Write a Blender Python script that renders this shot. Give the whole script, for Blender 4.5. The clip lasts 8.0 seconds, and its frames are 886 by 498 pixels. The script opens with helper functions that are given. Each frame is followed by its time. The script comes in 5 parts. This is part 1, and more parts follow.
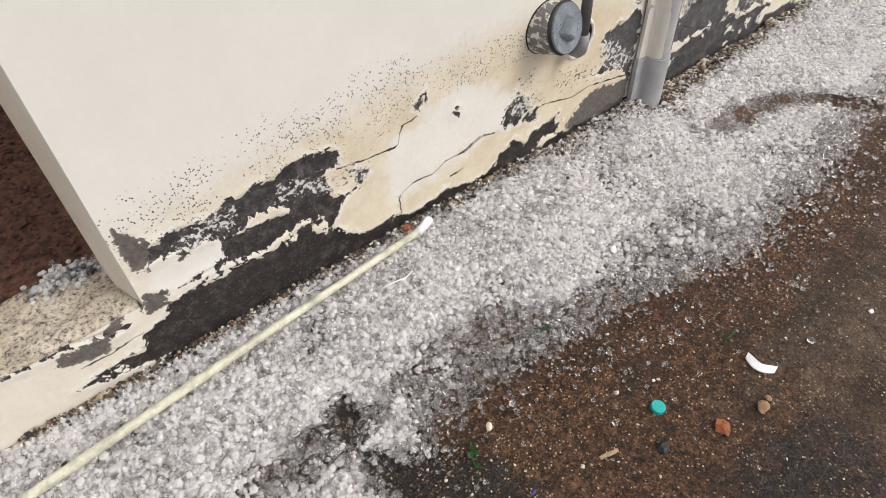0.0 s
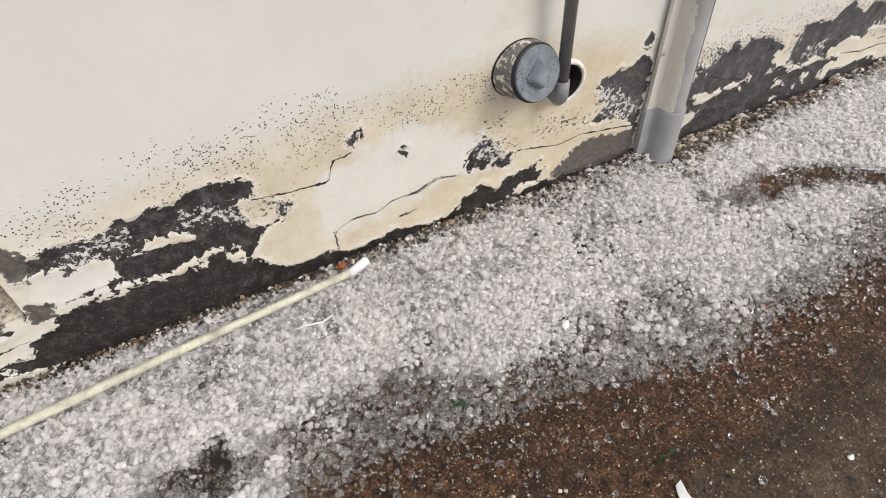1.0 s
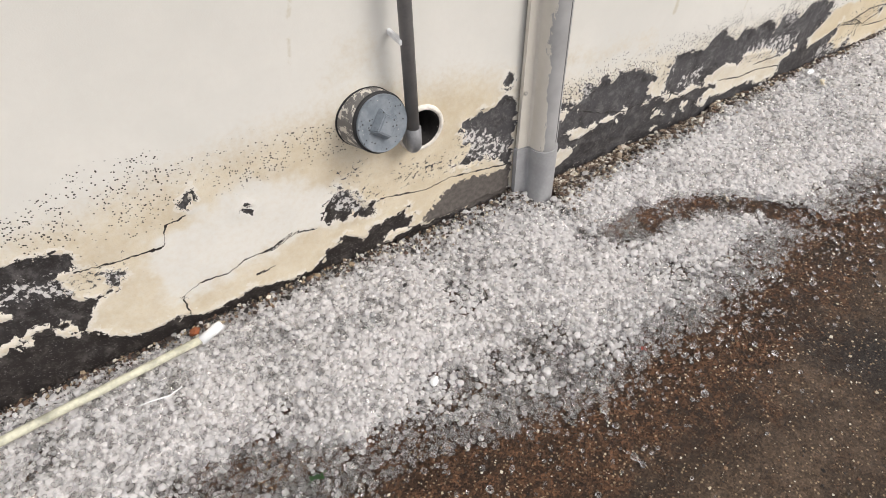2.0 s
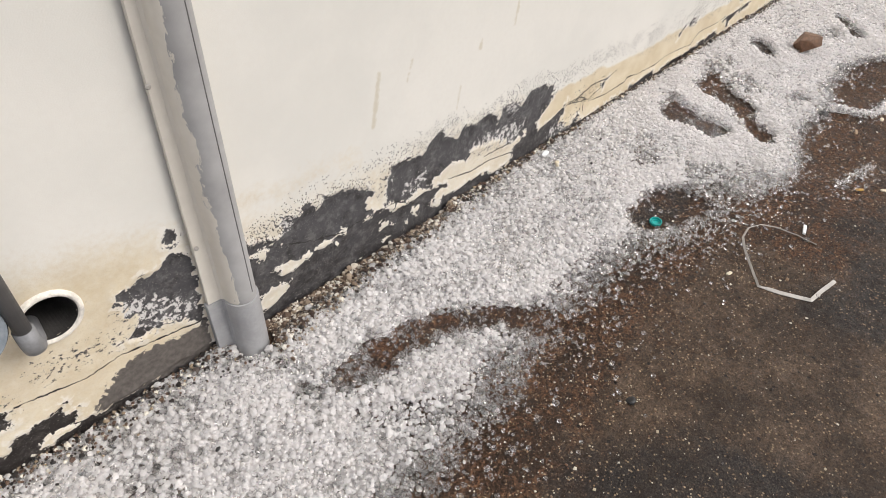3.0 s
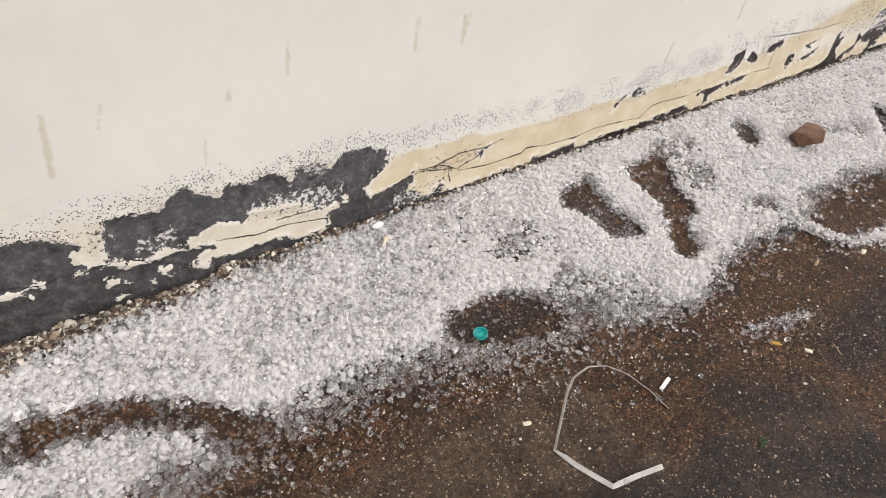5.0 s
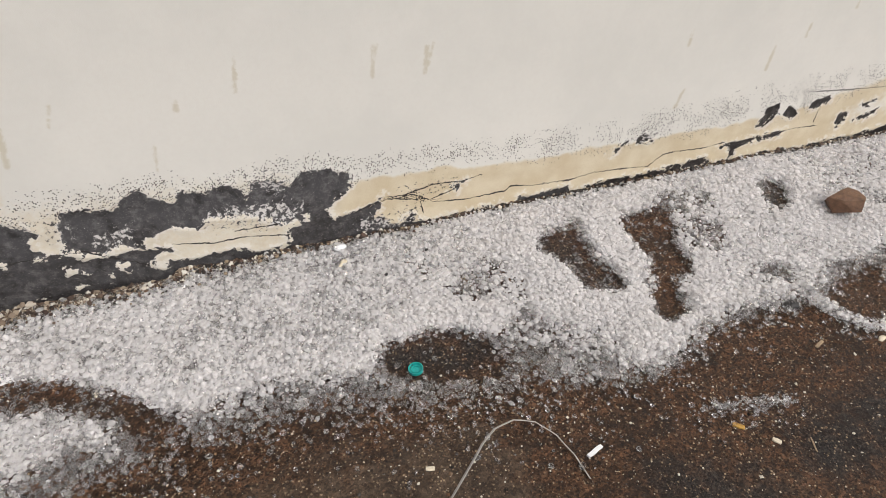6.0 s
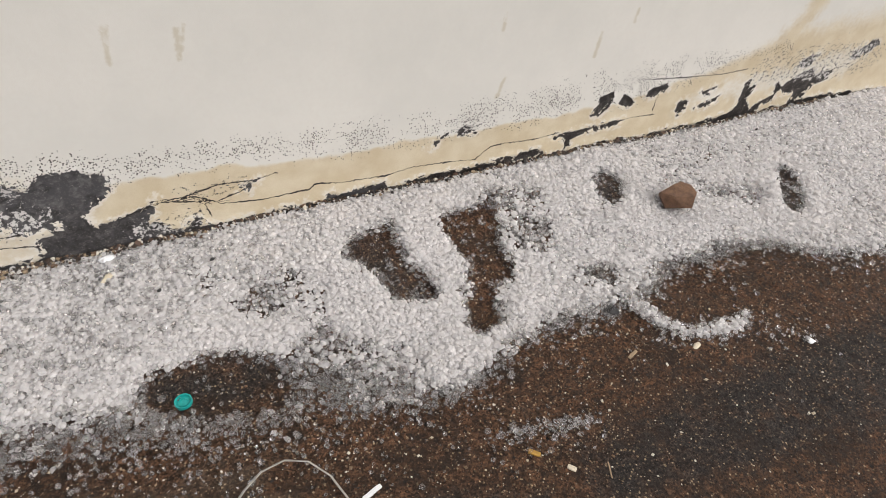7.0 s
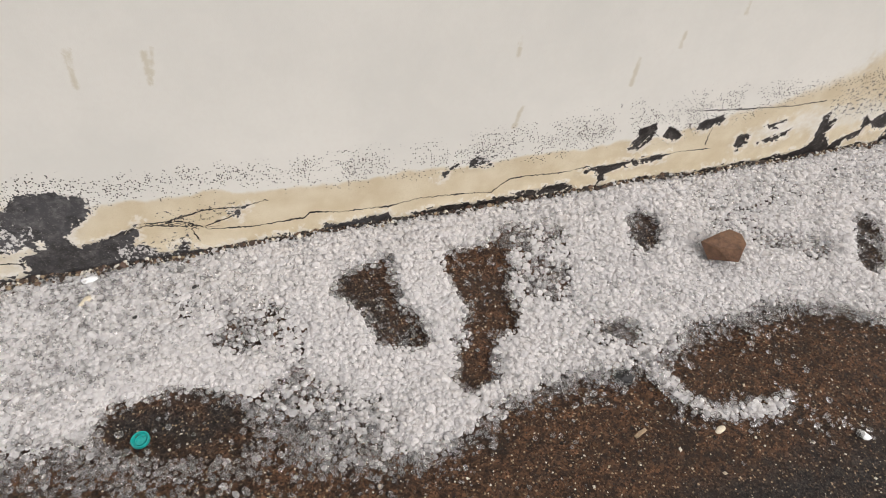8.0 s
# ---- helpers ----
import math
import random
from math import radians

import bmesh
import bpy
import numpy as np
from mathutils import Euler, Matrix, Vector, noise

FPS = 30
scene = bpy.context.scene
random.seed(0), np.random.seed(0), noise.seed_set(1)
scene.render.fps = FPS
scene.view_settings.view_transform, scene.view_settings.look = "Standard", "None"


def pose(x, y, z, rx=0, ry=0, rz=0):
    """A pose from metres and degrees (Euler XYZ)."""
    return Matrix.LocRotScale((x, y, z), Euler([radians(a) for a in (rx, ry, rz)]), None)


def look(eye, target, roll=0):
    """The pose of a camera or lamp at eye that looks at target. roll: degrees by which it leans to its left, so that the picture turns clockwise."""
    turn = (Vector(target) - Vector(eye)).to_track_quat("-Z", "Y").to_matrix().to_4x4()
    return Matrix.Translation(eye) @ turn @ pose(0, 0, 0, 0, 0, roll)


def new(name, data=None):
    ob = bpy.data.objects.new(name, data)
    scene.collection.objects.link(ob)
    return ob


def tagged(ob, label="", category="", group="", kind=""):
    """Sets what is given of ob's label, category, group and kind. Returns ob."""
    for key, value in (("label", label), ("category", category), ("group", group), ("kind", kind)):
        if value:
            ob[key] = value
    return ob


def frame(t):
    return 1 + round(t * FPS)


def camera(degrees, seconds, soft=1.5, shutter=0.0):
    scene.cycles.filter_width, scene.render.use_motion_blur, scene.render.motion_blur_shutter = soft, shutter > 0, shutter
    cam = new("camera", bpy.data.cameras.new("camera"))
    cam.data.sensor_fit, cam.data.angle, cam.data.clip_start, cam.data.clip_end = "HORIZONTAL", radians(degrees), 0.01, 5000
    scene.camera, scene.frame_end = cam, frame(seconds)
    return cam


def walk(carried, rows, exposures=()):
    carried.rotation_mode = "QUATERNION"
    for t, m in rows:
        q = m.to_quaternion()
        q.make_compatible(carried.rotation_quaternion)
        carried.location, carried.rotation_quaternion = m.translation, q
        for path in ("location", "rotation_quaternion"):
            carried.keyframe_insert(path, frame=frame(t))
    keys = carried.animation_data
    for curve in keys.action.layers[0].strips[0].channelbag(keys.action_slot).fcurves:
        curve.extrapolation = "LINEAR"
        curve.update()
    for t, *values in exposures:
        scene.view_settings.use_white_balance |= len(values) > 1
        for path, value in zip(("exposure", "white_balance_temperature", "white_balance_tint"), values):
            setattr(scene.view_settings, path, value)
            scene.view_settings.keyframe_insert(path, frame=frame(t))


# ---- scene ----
cam = camera(69.1, 8.0, soft=0.6)
PATH = [
    (0, (-0.009, 0.058, 1.146), (0.806, 1.171, -0.303), -2.8),
    (0.5, (0.139, 0.084, 1.147), (0.917, 1.223, -0.301), -2.8),
    (1, (0.379, 0.035, 1.135), (0.937, 1.275, -0.331), -2.8),
    (1.2, (0.442, 0.006, 1.134), (0.98, 1.303, -0.291), -0.9),
    (2.3, (0.747, 0.064, 1.141), (1.537, 1.17, -0.326), -0.3),
    (2.5, (0.869, 0.123, 1.147), (1.783, 1.095, -0.344), 4.4),
    (2.7, (0.96, 0.16, 1.165), (1.985, 1.088, -0.28), 5.7),
    (3, (1.052, 0.11, 1.175), (2.131, 1.083, -0.199), 3.6),
    (3.5, (1.237, -0.014, 1.173), (2.269, 1.03, -0.186), 2.2),
    (4, (1.405, -0.108, 1.204), (2.45, 0.949, -0.134), 4.2),
    (4.5, (1.653, -0.117, 1.155), (2.57, 1.031, -0.203), 3.0),
    (4.7, (1.757, -0.099, 1.166), (2.641, 1.029, -0.229), 4.4),
    (5.8, (2.152, -0.223, 1.165), (2.714, 1.17, -0.155), 3.2),
    (6, (2.227, -0.252, 1.161), (2.766, 1.146, -0.164), 2.5),
    (6.5, (2.355, -0.266, 1.185), (2.965, 1.143, -0.097), 1.1),
    (7, (2.58, -0.186, 1.149), (3.302, 1.051, -0.247), 8.1),
    (7.5, (2.707, -0.131, 1.147), (3.36, 1.121, -0.269), 6.5),
    (7.8, (2.771, -0.068, 1.181), (3.290, 1.163, -0.309), 7.2),
    (8, (2.837, -0.098, 1.147), (3.294, 1.222, -0.284), 4.2),
]
walk(cam, [(t, look(eye, target, roll)) for t, eye, target, roll in PATH],
     [(0, 0.28), (1.0, 0.18), (2.5, 0.28), (4.5, 0.25), (6.0, 0.02), (6.5, -0.05), (8.0, 0.0)])

# ---- world, sun, exposure ----
world = bpy.data.worlds.new("overcast")
scene.world = world
world.use_nodes = True
wn = world.node_tree.nodes
sky = wn.new("ShaderNodeTexSky")
sky.sky_type, sky.sun_disc = "NISHITA", False
sky.sun_elevation, sky.sun_rotation = radians(44), radians(143)
sky.air_density, sky.dust_density, sky.ozone_density = 1.0, 4.0, 0.6
wash = wn.new("ShaderNodeMix")
wash.data_type = "RGBA"
wash.inputs["Factor"].default_value = 0.72
wash.inputs["B"].default_value = (7.02, 7.0, 7.2, 1)
world.node_tree.links.new(sky.outputs[0], wash.inputs["A"])
world.node_tree.links.new(wash.outputs["Result"], wn["Background"].inputs[0])
wn["Background"].inputs[1].default_value = 0.12
sun = new("sun", bpy.data.lights.new("sun", "SUN"))
sun.data.energy, sun.data.angle, sun.data.color = 1.9, radians(30), (1.0, 0.965, 0.93)
sun.matrix_world = look((5.0, -3.0, 4.9), (2.0, 1.0, 0.0))


# ---- materials ----
class Nodes:
    """A small hand for writing node materials."""

    def __init__(self, name):
        self.mat = bpy.data.materials.new(name)
        self.mat.use_nodes = True
        self.tree = self.mat.node_tree
        self.bsdf = self.tree.nodes["Principled BSDF"]
        self.pos = self.tree.nodes.new("ShaderNodeTexCoord").outputs["Object"]

    def put(self, socket, value):
        if isinstance(value, bpy.types.NodeSocket):
            self.tree.links.new(value, socket)
        elif isinstance(value, tuple) and len(value) == 3 and socket.type == "RGBA":
            socket.default_value = (*value, 1)
        else:
            socket.default_value = value

    def attr(self, name):
        n = self.tree.nodes.new("ShaderNodeAttribute")
        n.attribute_name = name
        return n.outputs["Fac"]

    def math(self, op, a, b=0.0, c=0.0, clamp=False):
        n = self.tree.nodes.new("ShaderNodeMath")
        n.operation, n.use_clamp = op, clamp
        for s, v in zip(n.inputs, (a, b, c)):
            self.put(s, v)
        return n.outputs[0]

    def noise(self, scale, detail=4.0, rough=0.55, vec=None):
        n = self.tree.nodes.new("ShaderNodeTexNoise")
        self.put(n.inputs["Vector"], vec or self.pos)
        n.inputs["Scale"].default_value, n.inputs["Detail"].default_value, n.inputs["Roughness"].default_value = scale, detail, rough
        return n.outputs["Fac"]

    def voronoi(self, scale, vec=None, rand=1.0):
        n = self.tree.nodes.new("ShaderNodeTexVoronoi")
        self.put(n.inputs["Vector"], vec or self.pos)
        n.inputs["Scale"].default_value = scale
        n.inputs["Randomness"].default_value = rand
        split = self.tree.nodes.new("ShaderNodeSeparateColor")
        self.put(split.inputs[0], n.outputs["Color"])
        return n.outputs["Distance"], split.outputs[0]

    def span(self, value, lo, hi, to=(0.0, 1.0), smooth=True):
        n = self.tree.nodes.new("ShaderNodeMapRange")
        n.interpolation_type = "SMOOTHSTEP" if smooth else "LINEAR"
        self.put(n.inputs["Value"], value)
        for k, v in zip(("From Min", "From Max", "To Min", "To Max"), (lo, hi, *to)):
            self.put(n.inputs[k], v)
        return n.outputs["Result"]

    def mix(self, f, a, b):
        n = self.tree.nodes.new("ShaderNodeMix")
        n.data_type = "RGBA"
        for k, v in (("Factor", f), ("A", a), ("B", b)):
            self.put(n.inputs[k], v)
        return n.outputs["Result"]

    def stretch(self, sx, sy, sz):
        n = self.tree.nodes.new("ShaderNodeMapping")
        n.inputs["Scale"].default_value = (sx, sy, sz)
        self.put(n.inputs["Vector"], self.pos)
        return n.outputs[0]

    def island(self):
        return self.tree.nodes.new("ShaderNodeNewGeometry").outputs["Random Per Island"]

    def bump(self, height, strength=0.4, distance=0.002):
        n = self.tree.nodes.new("ShaderNodeBump")
        n.inputs["Strength"].default_value, n.inputs["Distance"].default_value = strength, distance
        self.put(n.inputs["Height"], height)
        self.put(self.bsdf.inputs["Normal"], n.outputs[0])

    def done(self, colour, rough=0.6, metal=0.0, **more):
        self.put(self.bsdf.inputs["Base Color"], colour)
        self.put(self.bsdf.inputs["Roughness"], rough)
        self.put(self.bsdf.inputs["Metallic"], metal)
        for k, v in more.items():
            self.put(self.bsdf.inputs[k.replace("_", " ")], v)
        return self.mat


def plain(name, colour, rough=0.6, vary=0.25, scale=60, grain=400, metal=0.0, bump=0.3, **more):
    """A surface of one colour with blotches and grain."""
    n = Nodes(name)
    dark = tuple(c * (1 - vary) for c in colour)
    light = tuple(min(1, c * (1 + vary)) for c in colour)
    a, b = n.noise(scale, 5), n.noise(grain, 3)
    n.bump(n.math("ADD", a, b), bump, 0.001)
    return n.done(n.mix(n.span(n.math("ADD", n.math("MULTIPLY", a, 0.7), n.math("MULTIPLY", b, 0.3)), 0.3, 0.7), dark, light),
                  n.span(b, 0.2, 0.8, (rough * 0.8, min(1, rough * 1.2))), metal, **more)


def wall_material():
    n = Nodes("old_limewash")
    fine, mid, big = n.noise(420, 4, 0.6), n.noise(90, 5, 0.6), n.noise(2.2, 3)
    edge = n.math("ADD", n.math("MULTIPLY", n.math("SUBTRACT", fine, 0.5), 0.007), n.math("MULTIPLY", n.math("SUBTRACT", mid, 0.5), 0.022))
    chip1, chip2 = n.voronoi(62)[1], n.voronoi(165)[1]
    edge = n.math("ADD", edge, n.math("ADD", n.math("MULTIPLY", n.math("SUBTRACT", chip1, 0.5), 0.013), n.math("MULTIPLY", n.math("SUBTRACT", chip2, 0.5), 0.005)))
    peel = n.span(n.math("ADD", n.attr("peel"), edge), -0.0006, 0.0006)
    grey = n.span(n.math("ADD", n.attr("grey"), edge), -0.002, 0.002)
    damp = n.attr("damp")
    # paint, with the yellowed damp zone below
    paint = n.mix(n.span(n.noise(3.5, 5, 0.65), 0.3, 0.7), (0.70, 0.685, 0.635), (0.768, 0.746, 0.69))
    paint = n.mix(n.math("MULTIPLY", n.span(mid, 0.35, 0.75), 0.25), paint, (0.71, 0.672, 0.615))
    cream = n.mix(n.span(n.noise(14, 4), 0.3, 0.7), (0.60, 0.50, 0.34), (0.70, 0.615, 0.46))
    cream = n.mix(n.math("MULTIPLY", n.span(fine, 0.45, 0.75), 0.35), cream, (0.46, 0.37, 0.23))
    base = n.mix(n.span(n.math("ADD", damp, n.math("MULTIPLY", n.math("SUBTRACT", mid, 0.5), 0.5)), 0.15, 0.85), paint, cream)
    streak = n.span(n.math("ADD", n.attr("streak"), n.math("MULTIPLY", edge, 0.3)), -0.003, 0.004, (0.0, 0.42))
    base = n.mix(streak, base, (0.46, 0.385, 0.22))
    rim = n.math("MULTIPLY", n.span(n.math("ADD", n.attr("peel"), n.math("MULTIPLY", edge, 1.6)), -0.014, -0.002), 0.55)
    base = n.mix(rim, base, (0.80, 0.775, 0.73))
    # mould dots
    d1, c1 = n.voronoi(105)
    d2, c2 = n.voronoi(205)
    dens = n.attr("mould")
    pick1 = n.span(n.math("SUBTRACT", n.math("MULTIPLY", dens, 0.32), c1), -0.02, 0.02)
    pick2 = n.span(n.math("SUBTRACT", n.math("MULTIPLY", dens, 0.72), c2), -0.02, 0.02)
    dot = n.math("MAXIMUM", n.math("MULTIPLY", pick1, n.span(n.math("ADD", d1, n.math("MULTIPLY", fine, 0.2)), 0.33, 0.22)),
                 n.math("MULTIPLY", pick2, n.span(n.math("ADD", d2, n.math("MULTIPLY", fine, 0.45)), 0.62, 0.48)))
    d3, c3 = n.voronoi(270)
    pick3 = n.span(n.math("SUBTRACT", n.math("MULTIPLY", dens, 0.50), c3), -0.02, 0.02)
    dot = n.math("MAXIMUM", dot, n.math("MULTIPLY", pick3, n.span(d3, 0.48, 0.34)))
    dot = n.math("MULTIPLY", dot, n.span(dens, 0.03, 0.12))
    base = n.mix(dot, base, (0.035, 0.026, 0.02))
    # bare render under the paint
    bare = n.mix(n.span(n.math("ADD", n.attr("cool"), n.math("MULTIPLY", n.math("SUBTRACT", mid, 0.5), 0.8)), 0.2, 0.8), (0.016, 0.012, 0.011), (0.062, 0.060, 0.063))
    bare = n.mix(n.math("MULTIPLY", n.span(n.noise(38, 6, 0.78), 0.46, 0.66), 0.85), bare, n.mix(n.attr("cool"), (0.075, 0.065, 0.058), (0.175, 0.17, 0.172)))
    bare = n.mix(n.math("MULTIPLY", n.span(n.noise(22, 5, 0.7), 0.50, 0.66), 0.75), bare, (0.014, 0.011, 0.011))
    bare = n.mix(n.math("MULTIPLY", n.span(n.noise(240, 5, 0.7), 0.58, 0.68), 0.6), bare, (0.30, 0.28, 0.26))
    spot, spotc = n.voronoi(150)
    bare = n.mix(n.math("MULTIPLY", n.span(n.math("ADD", spotc, n.math("MULTIPLY", n.noise(14, 3), 0.5)), 1.31, 1.32), n.span(n.math("ADD", spot, n.math("MULTIPLY", fine, 0.9)), 0.92, 0.84)), bare, (0.60, 0.57, 0.53))
    flake = n.span(n.math("ADD", n.math("MULTIPLY", n.span(n.attr("flake"), -0.05, 0.010), 0.20), n.noise(85, 7, 0.72)), 0.70, 0.715)
    bare = n.mix(flake, bare, (0.62, 0.60, 0.58))
    col = n.mix(peel, base, bare)
    # scars of missing paint round the flaking zones
    scar = n.math("MULTIPLY", n.span(n.math("ADD", n.math("MULTIPLY", n.span(n.attr("flake"), -0.07, 0.010), 0.19), n.noise(85, 7, 0.72, n.stretch(1.0, 1.0, 1.3))), 0.74, 0.76), n.math("SUBTRACT", 1.0, peel))
    col = n.mix(scar, col, (0.085, 0.08, 0.08))
    col = n.mix(grey, col, n.mix(n.span(mid, 0.3, 0.7), (0.085, 0.074, 0.066), (0.150, 0.133, 0.120)))
    # cracks
    line = n.math("ABSOLUTE", n.math("ADD", n.attr("crack"), n.math("MULTIPLY", n.math("SUBTRACT", mid, 0.5), 0.014)))
    wide = n.span(n.noise(25, 2), 0.35, 0.65, (0.0004, 0.0020))
    crack = n.math("MULTIPLY", n.span(n.math("SUBTRACT", line, wide), 0.0005, -0.0003), n.span(n.attr("crack_near"), 0.010, 0.007))
    col = n.mix(crack, col, (0.02, 0.016, 0.014))
    h = n.math("ADD", n.math("MULTIPLY", n.math("SUBTRACT", 1.0, n.math("MAXIMUM", n.math("MAXIMUM", peel, crack), scar)), 1.0), n.math("MULTIPLY", fine, 0.18))
    h = n.math("ADD", h, n.math("MULTIPLY", n.noise(9, 4), 0.5))
    h = n.math("SUBTRACT", h, n.math("MULTIPLY", dot, 0.4))
    n.bump(h, 0.7, 0.0022)
    return n.done(col, n.math("SUBTRACT", 0.48, n.math("MULTIPLY", peel, -0.12)))


def ground_material():
    n = Nodes("wet_dirt")
    fine, mid, big = n.noise(260, 6, 0.65), n.noise(45, 6, 0.62), n.noise(5, 4, 0.55)
    soil = n.mix(n.span(mid, 0.3, 0.7), (0.026, 0.0135, 0.0074), (0.122, 0.062, 0.033))
    soil = n.mix(n.math("MULTIPLY", n.span(n.noise(12, 3), 0.5, 0.75), 0.6), soil, (0.100, 0.050, 0.027))
    slab = n.mix(n.span(n.noise(9, 6, 0.6), 0.32, 0.7), (0.050, 0.033, 0.022), (0.112, 0.077, 0.052))
    tar = n.mix(n.span(fine, 0.35, 0.7), (0.013, 0.0105, 0.0095), (0.055, 0.045, 0.039))
    wob = n.math("MULTIPLY", n.math("SUBTRACT", n.noise(18, 6, 0.65), 0.5), 1.6)
    col = n.mix(n.span(n.math("ADD", n.attr("slab"), wob), 0.15, 0.9), soil, slab)
    col = n.mix(n.span(n.math("ADD", n.attr("tar"), wob), 0.2, 1.0), col, tar)
    col = n.mix(n.math("MULTIPLY", n.span(fine, 0.56, 0.72), 0.50), col, (0.190, 0.116, 0.070))
    d, c = n.voronoi(170)
    col = n.mix(n.math("MULTIPLY", n.span(c, 0.86, 0.87), n.span(d, 0.44, 0.34)), col, (0.27, 0.20, 0.125))
    g1, g2 = n.voronoi(290)[1], n.voronoi(130)[1]
    grain = n.math("MULTIPLY", n.span(g1, 0.0, 1.0, (0.30, 1.65), False), n.span(g2, 0.0, 1.0, (0.60, 1.40), False))
    calm = n.span(n.math("ADD", n.attr("slab"), wob), 0.15, 0.9, (1.0, 0.62))
    grain = n.math("ADD", 1.0, n.math("MULTIPLY", n.math("SUBTRACT", grain, 1.0), calm))
    tint = n.tree.nodes.new("ShaderNodeVectorMath")
    tint.operation = "SCALE"
    n.put(tint.inputs[0], col)
    n.put(tint.inputs["Scale"], grain)
    col = tint.outputs[0]
    d2, c2 = n.voronoi(60)
    col = n.mix(n.math("MULTIPLY", n.span(c2, 0.93, 0.94), n.span(n.math("ADD", d2, n.math("MULTIPLY", fine, 0.4)), 0.55, 0.35)), col, (0.012, 0.010, 0.009))
    stain = n.span(n.noise(5, 6, 0.68, n.stretch(1.0, 1.6, 1.0)), 0.48, 0.64)
    col = n.mix(n.math("MULTIPLY", stain, 0.58), col, n.mix(fine, (0.014, 0.010, 0.008), (0.036, 0.025, 0.018)))
    n.bump(n.math("ADD", n.math("MULTIPLY", fine, 0.9), n.math("ADD", mid, n.math("MULTIPLY", g1, 0.35))), 1.0, 0.006)
    return n.done(col, n.span(n.math("ADD", mid, n.math("MULTIPLY", big, 0.5)), 0.5, 1.0, (0.38, 0.80)), Specular_IOR_Level=0.27)


def hail_material():
    """Milky ice: cloudy where it lies deep and further along x, clear where it melts."""
    n = Nodes("hail_ice")
    r, melt = n.island(), n.attr("melt")
    other = n.math("FRACT", n.math("MULTIPLY", r, 37.0))
    cloud, drift = n.noise(160, 3), n.noise(8, 4)
    # clear above 0.5, milky below
    clear = n.span(n.math("ADD", n.math("ADD", r, n.math("MULTIPLY", n.math("SUBTRACT", drift, 0.5), 1.5)), n.math("MULTIPLY", melt, 1.0)), 0.10, 0.90)
    col = n.mix(n.span(clear, 0.2, 0.8), n.mix(other, (0.85, 0.832, 0.825), (0.99, 0.972, 0.962)), (0.99, 0.975, 0.968))
    n.bump(n.noise(330, 2), 0.2, 0.0012)
    n.done(col, n.span(clear, 0.0, 1.0, (0.35, 0.17)), 0.0, IOR=1.31, Transmission_Weight=n.span(clear, 0.0, 1.0, (0.16, 0.98)))
    glow = n.tree.nodes.new("ShaderNodeBsdfTranslucent")
    n.put(glow.inputs["Color"], col)
    both = n.tree.nodes.new("ShaderNodeMixShader")
    n.put(both.inputs[0], n.span(clear, 0.0, 1.0, (0.55, 0.06)))
    n.put(both.inputs[1], n.bsdf.outputs[0])
    n.put(both.inputs[2], glow.outputs[0])
    n.put(n.tree.nodes["Material Output"].inputs["Surface"], both.outputs[0])
    return n.mat


M = {
    "wall": wall_material(),
    "ground": ground_material(),
    "hail": hail_material(),
    "slush": plain("packed_hail", (0.82, 0.80, 0.785), 0.35, 0.18, 110, 240, bump=1.0),
    "soil": plain("red_brown_soil", (0.075, 0.029, 0.017), 0.9, 0.85, 70, 300, bump=1.0),
    "grit": None, "chips": None,
    "pvc": plain("grey_pvc", (0.34, 0.34, 0.345), 0.42, 0.14, 14, 150),
    "pvc_mid": plain("mid_grey_pvc", (0.21, 0.21, 0.215), 0.45, 0.2, 40, 200),
    "pvc_dark": plain("dark_grey_conduit", (0.13, 0.125, 0.122), 0.5, 0.2, 25, 200),
    "plug": None,
    "rim": plain("white_plaster_rim", (0.74, 0.70, 0.63), 0.7, 0.2, 60, 250, bump=0.9),
    "gasket": plain("black_rubber", (0.012, 0.012, 0.013), 0.6),
    "cavity": plain("pipe_inside", (0.035, 0.032, 0.03), 0.8),
    "hose": plain("aged_cream_plastic", (0.50, 0.485, 0.375), 0.5, 0.36, 28, 160),
    "white": plain("white_plastic", (0.80, 0.80, 0.80), 0.4, 0.06, 40, 200),
    "teal": plain("teal_plastic", (0.015, 0.36, 0.33), 0.35, 0.15, 60, 300),
    "brick": plain("wet_brick", (0.150, 0.078, 0.043), 0.6, 0.4, 70, 260, bump=0.9),
    "tan": plain("tan_stone", (0.30, 0.18, 0.10), 0.6, 0.3, 90, 300, bump=0.7),
    "rust": plain("orange_crumb", (0.24, 0.07, 0.022), 0.7, 0.4, 90, 300, bump=0.8),
    "strap": plain("weathered_strap", (0.40, 0.375, 0.34), 0.5, 0.25, 40, 200),
    "twig": plain("dry_twig", (0.33, 0.24, 0.15), 0.7, 0.3, 60, 250),
    "bone": plain("pale_chip", (0.66, 0.58, 0.44), 0.5, 0.2, 80, 300),
    "leaf": plain("wet_leaf", (0.030, 0.085, 0.022), 0.45, 0.4, 90, 300),
    "black": plain("black_crumb", (0.012, 0.011, 0.011), 0.5),
    "orange": plain("ochre_chip", (0.44, 0.25, 0.05), 0.5, 0.3),
    "red": plain("red_chip", (0.36, 0.05, 0.03), 0.5, 0.3),
    "blue": plain("violet_chip", (0.06, 0.04, 0.22), 0.4, 0.3),
}


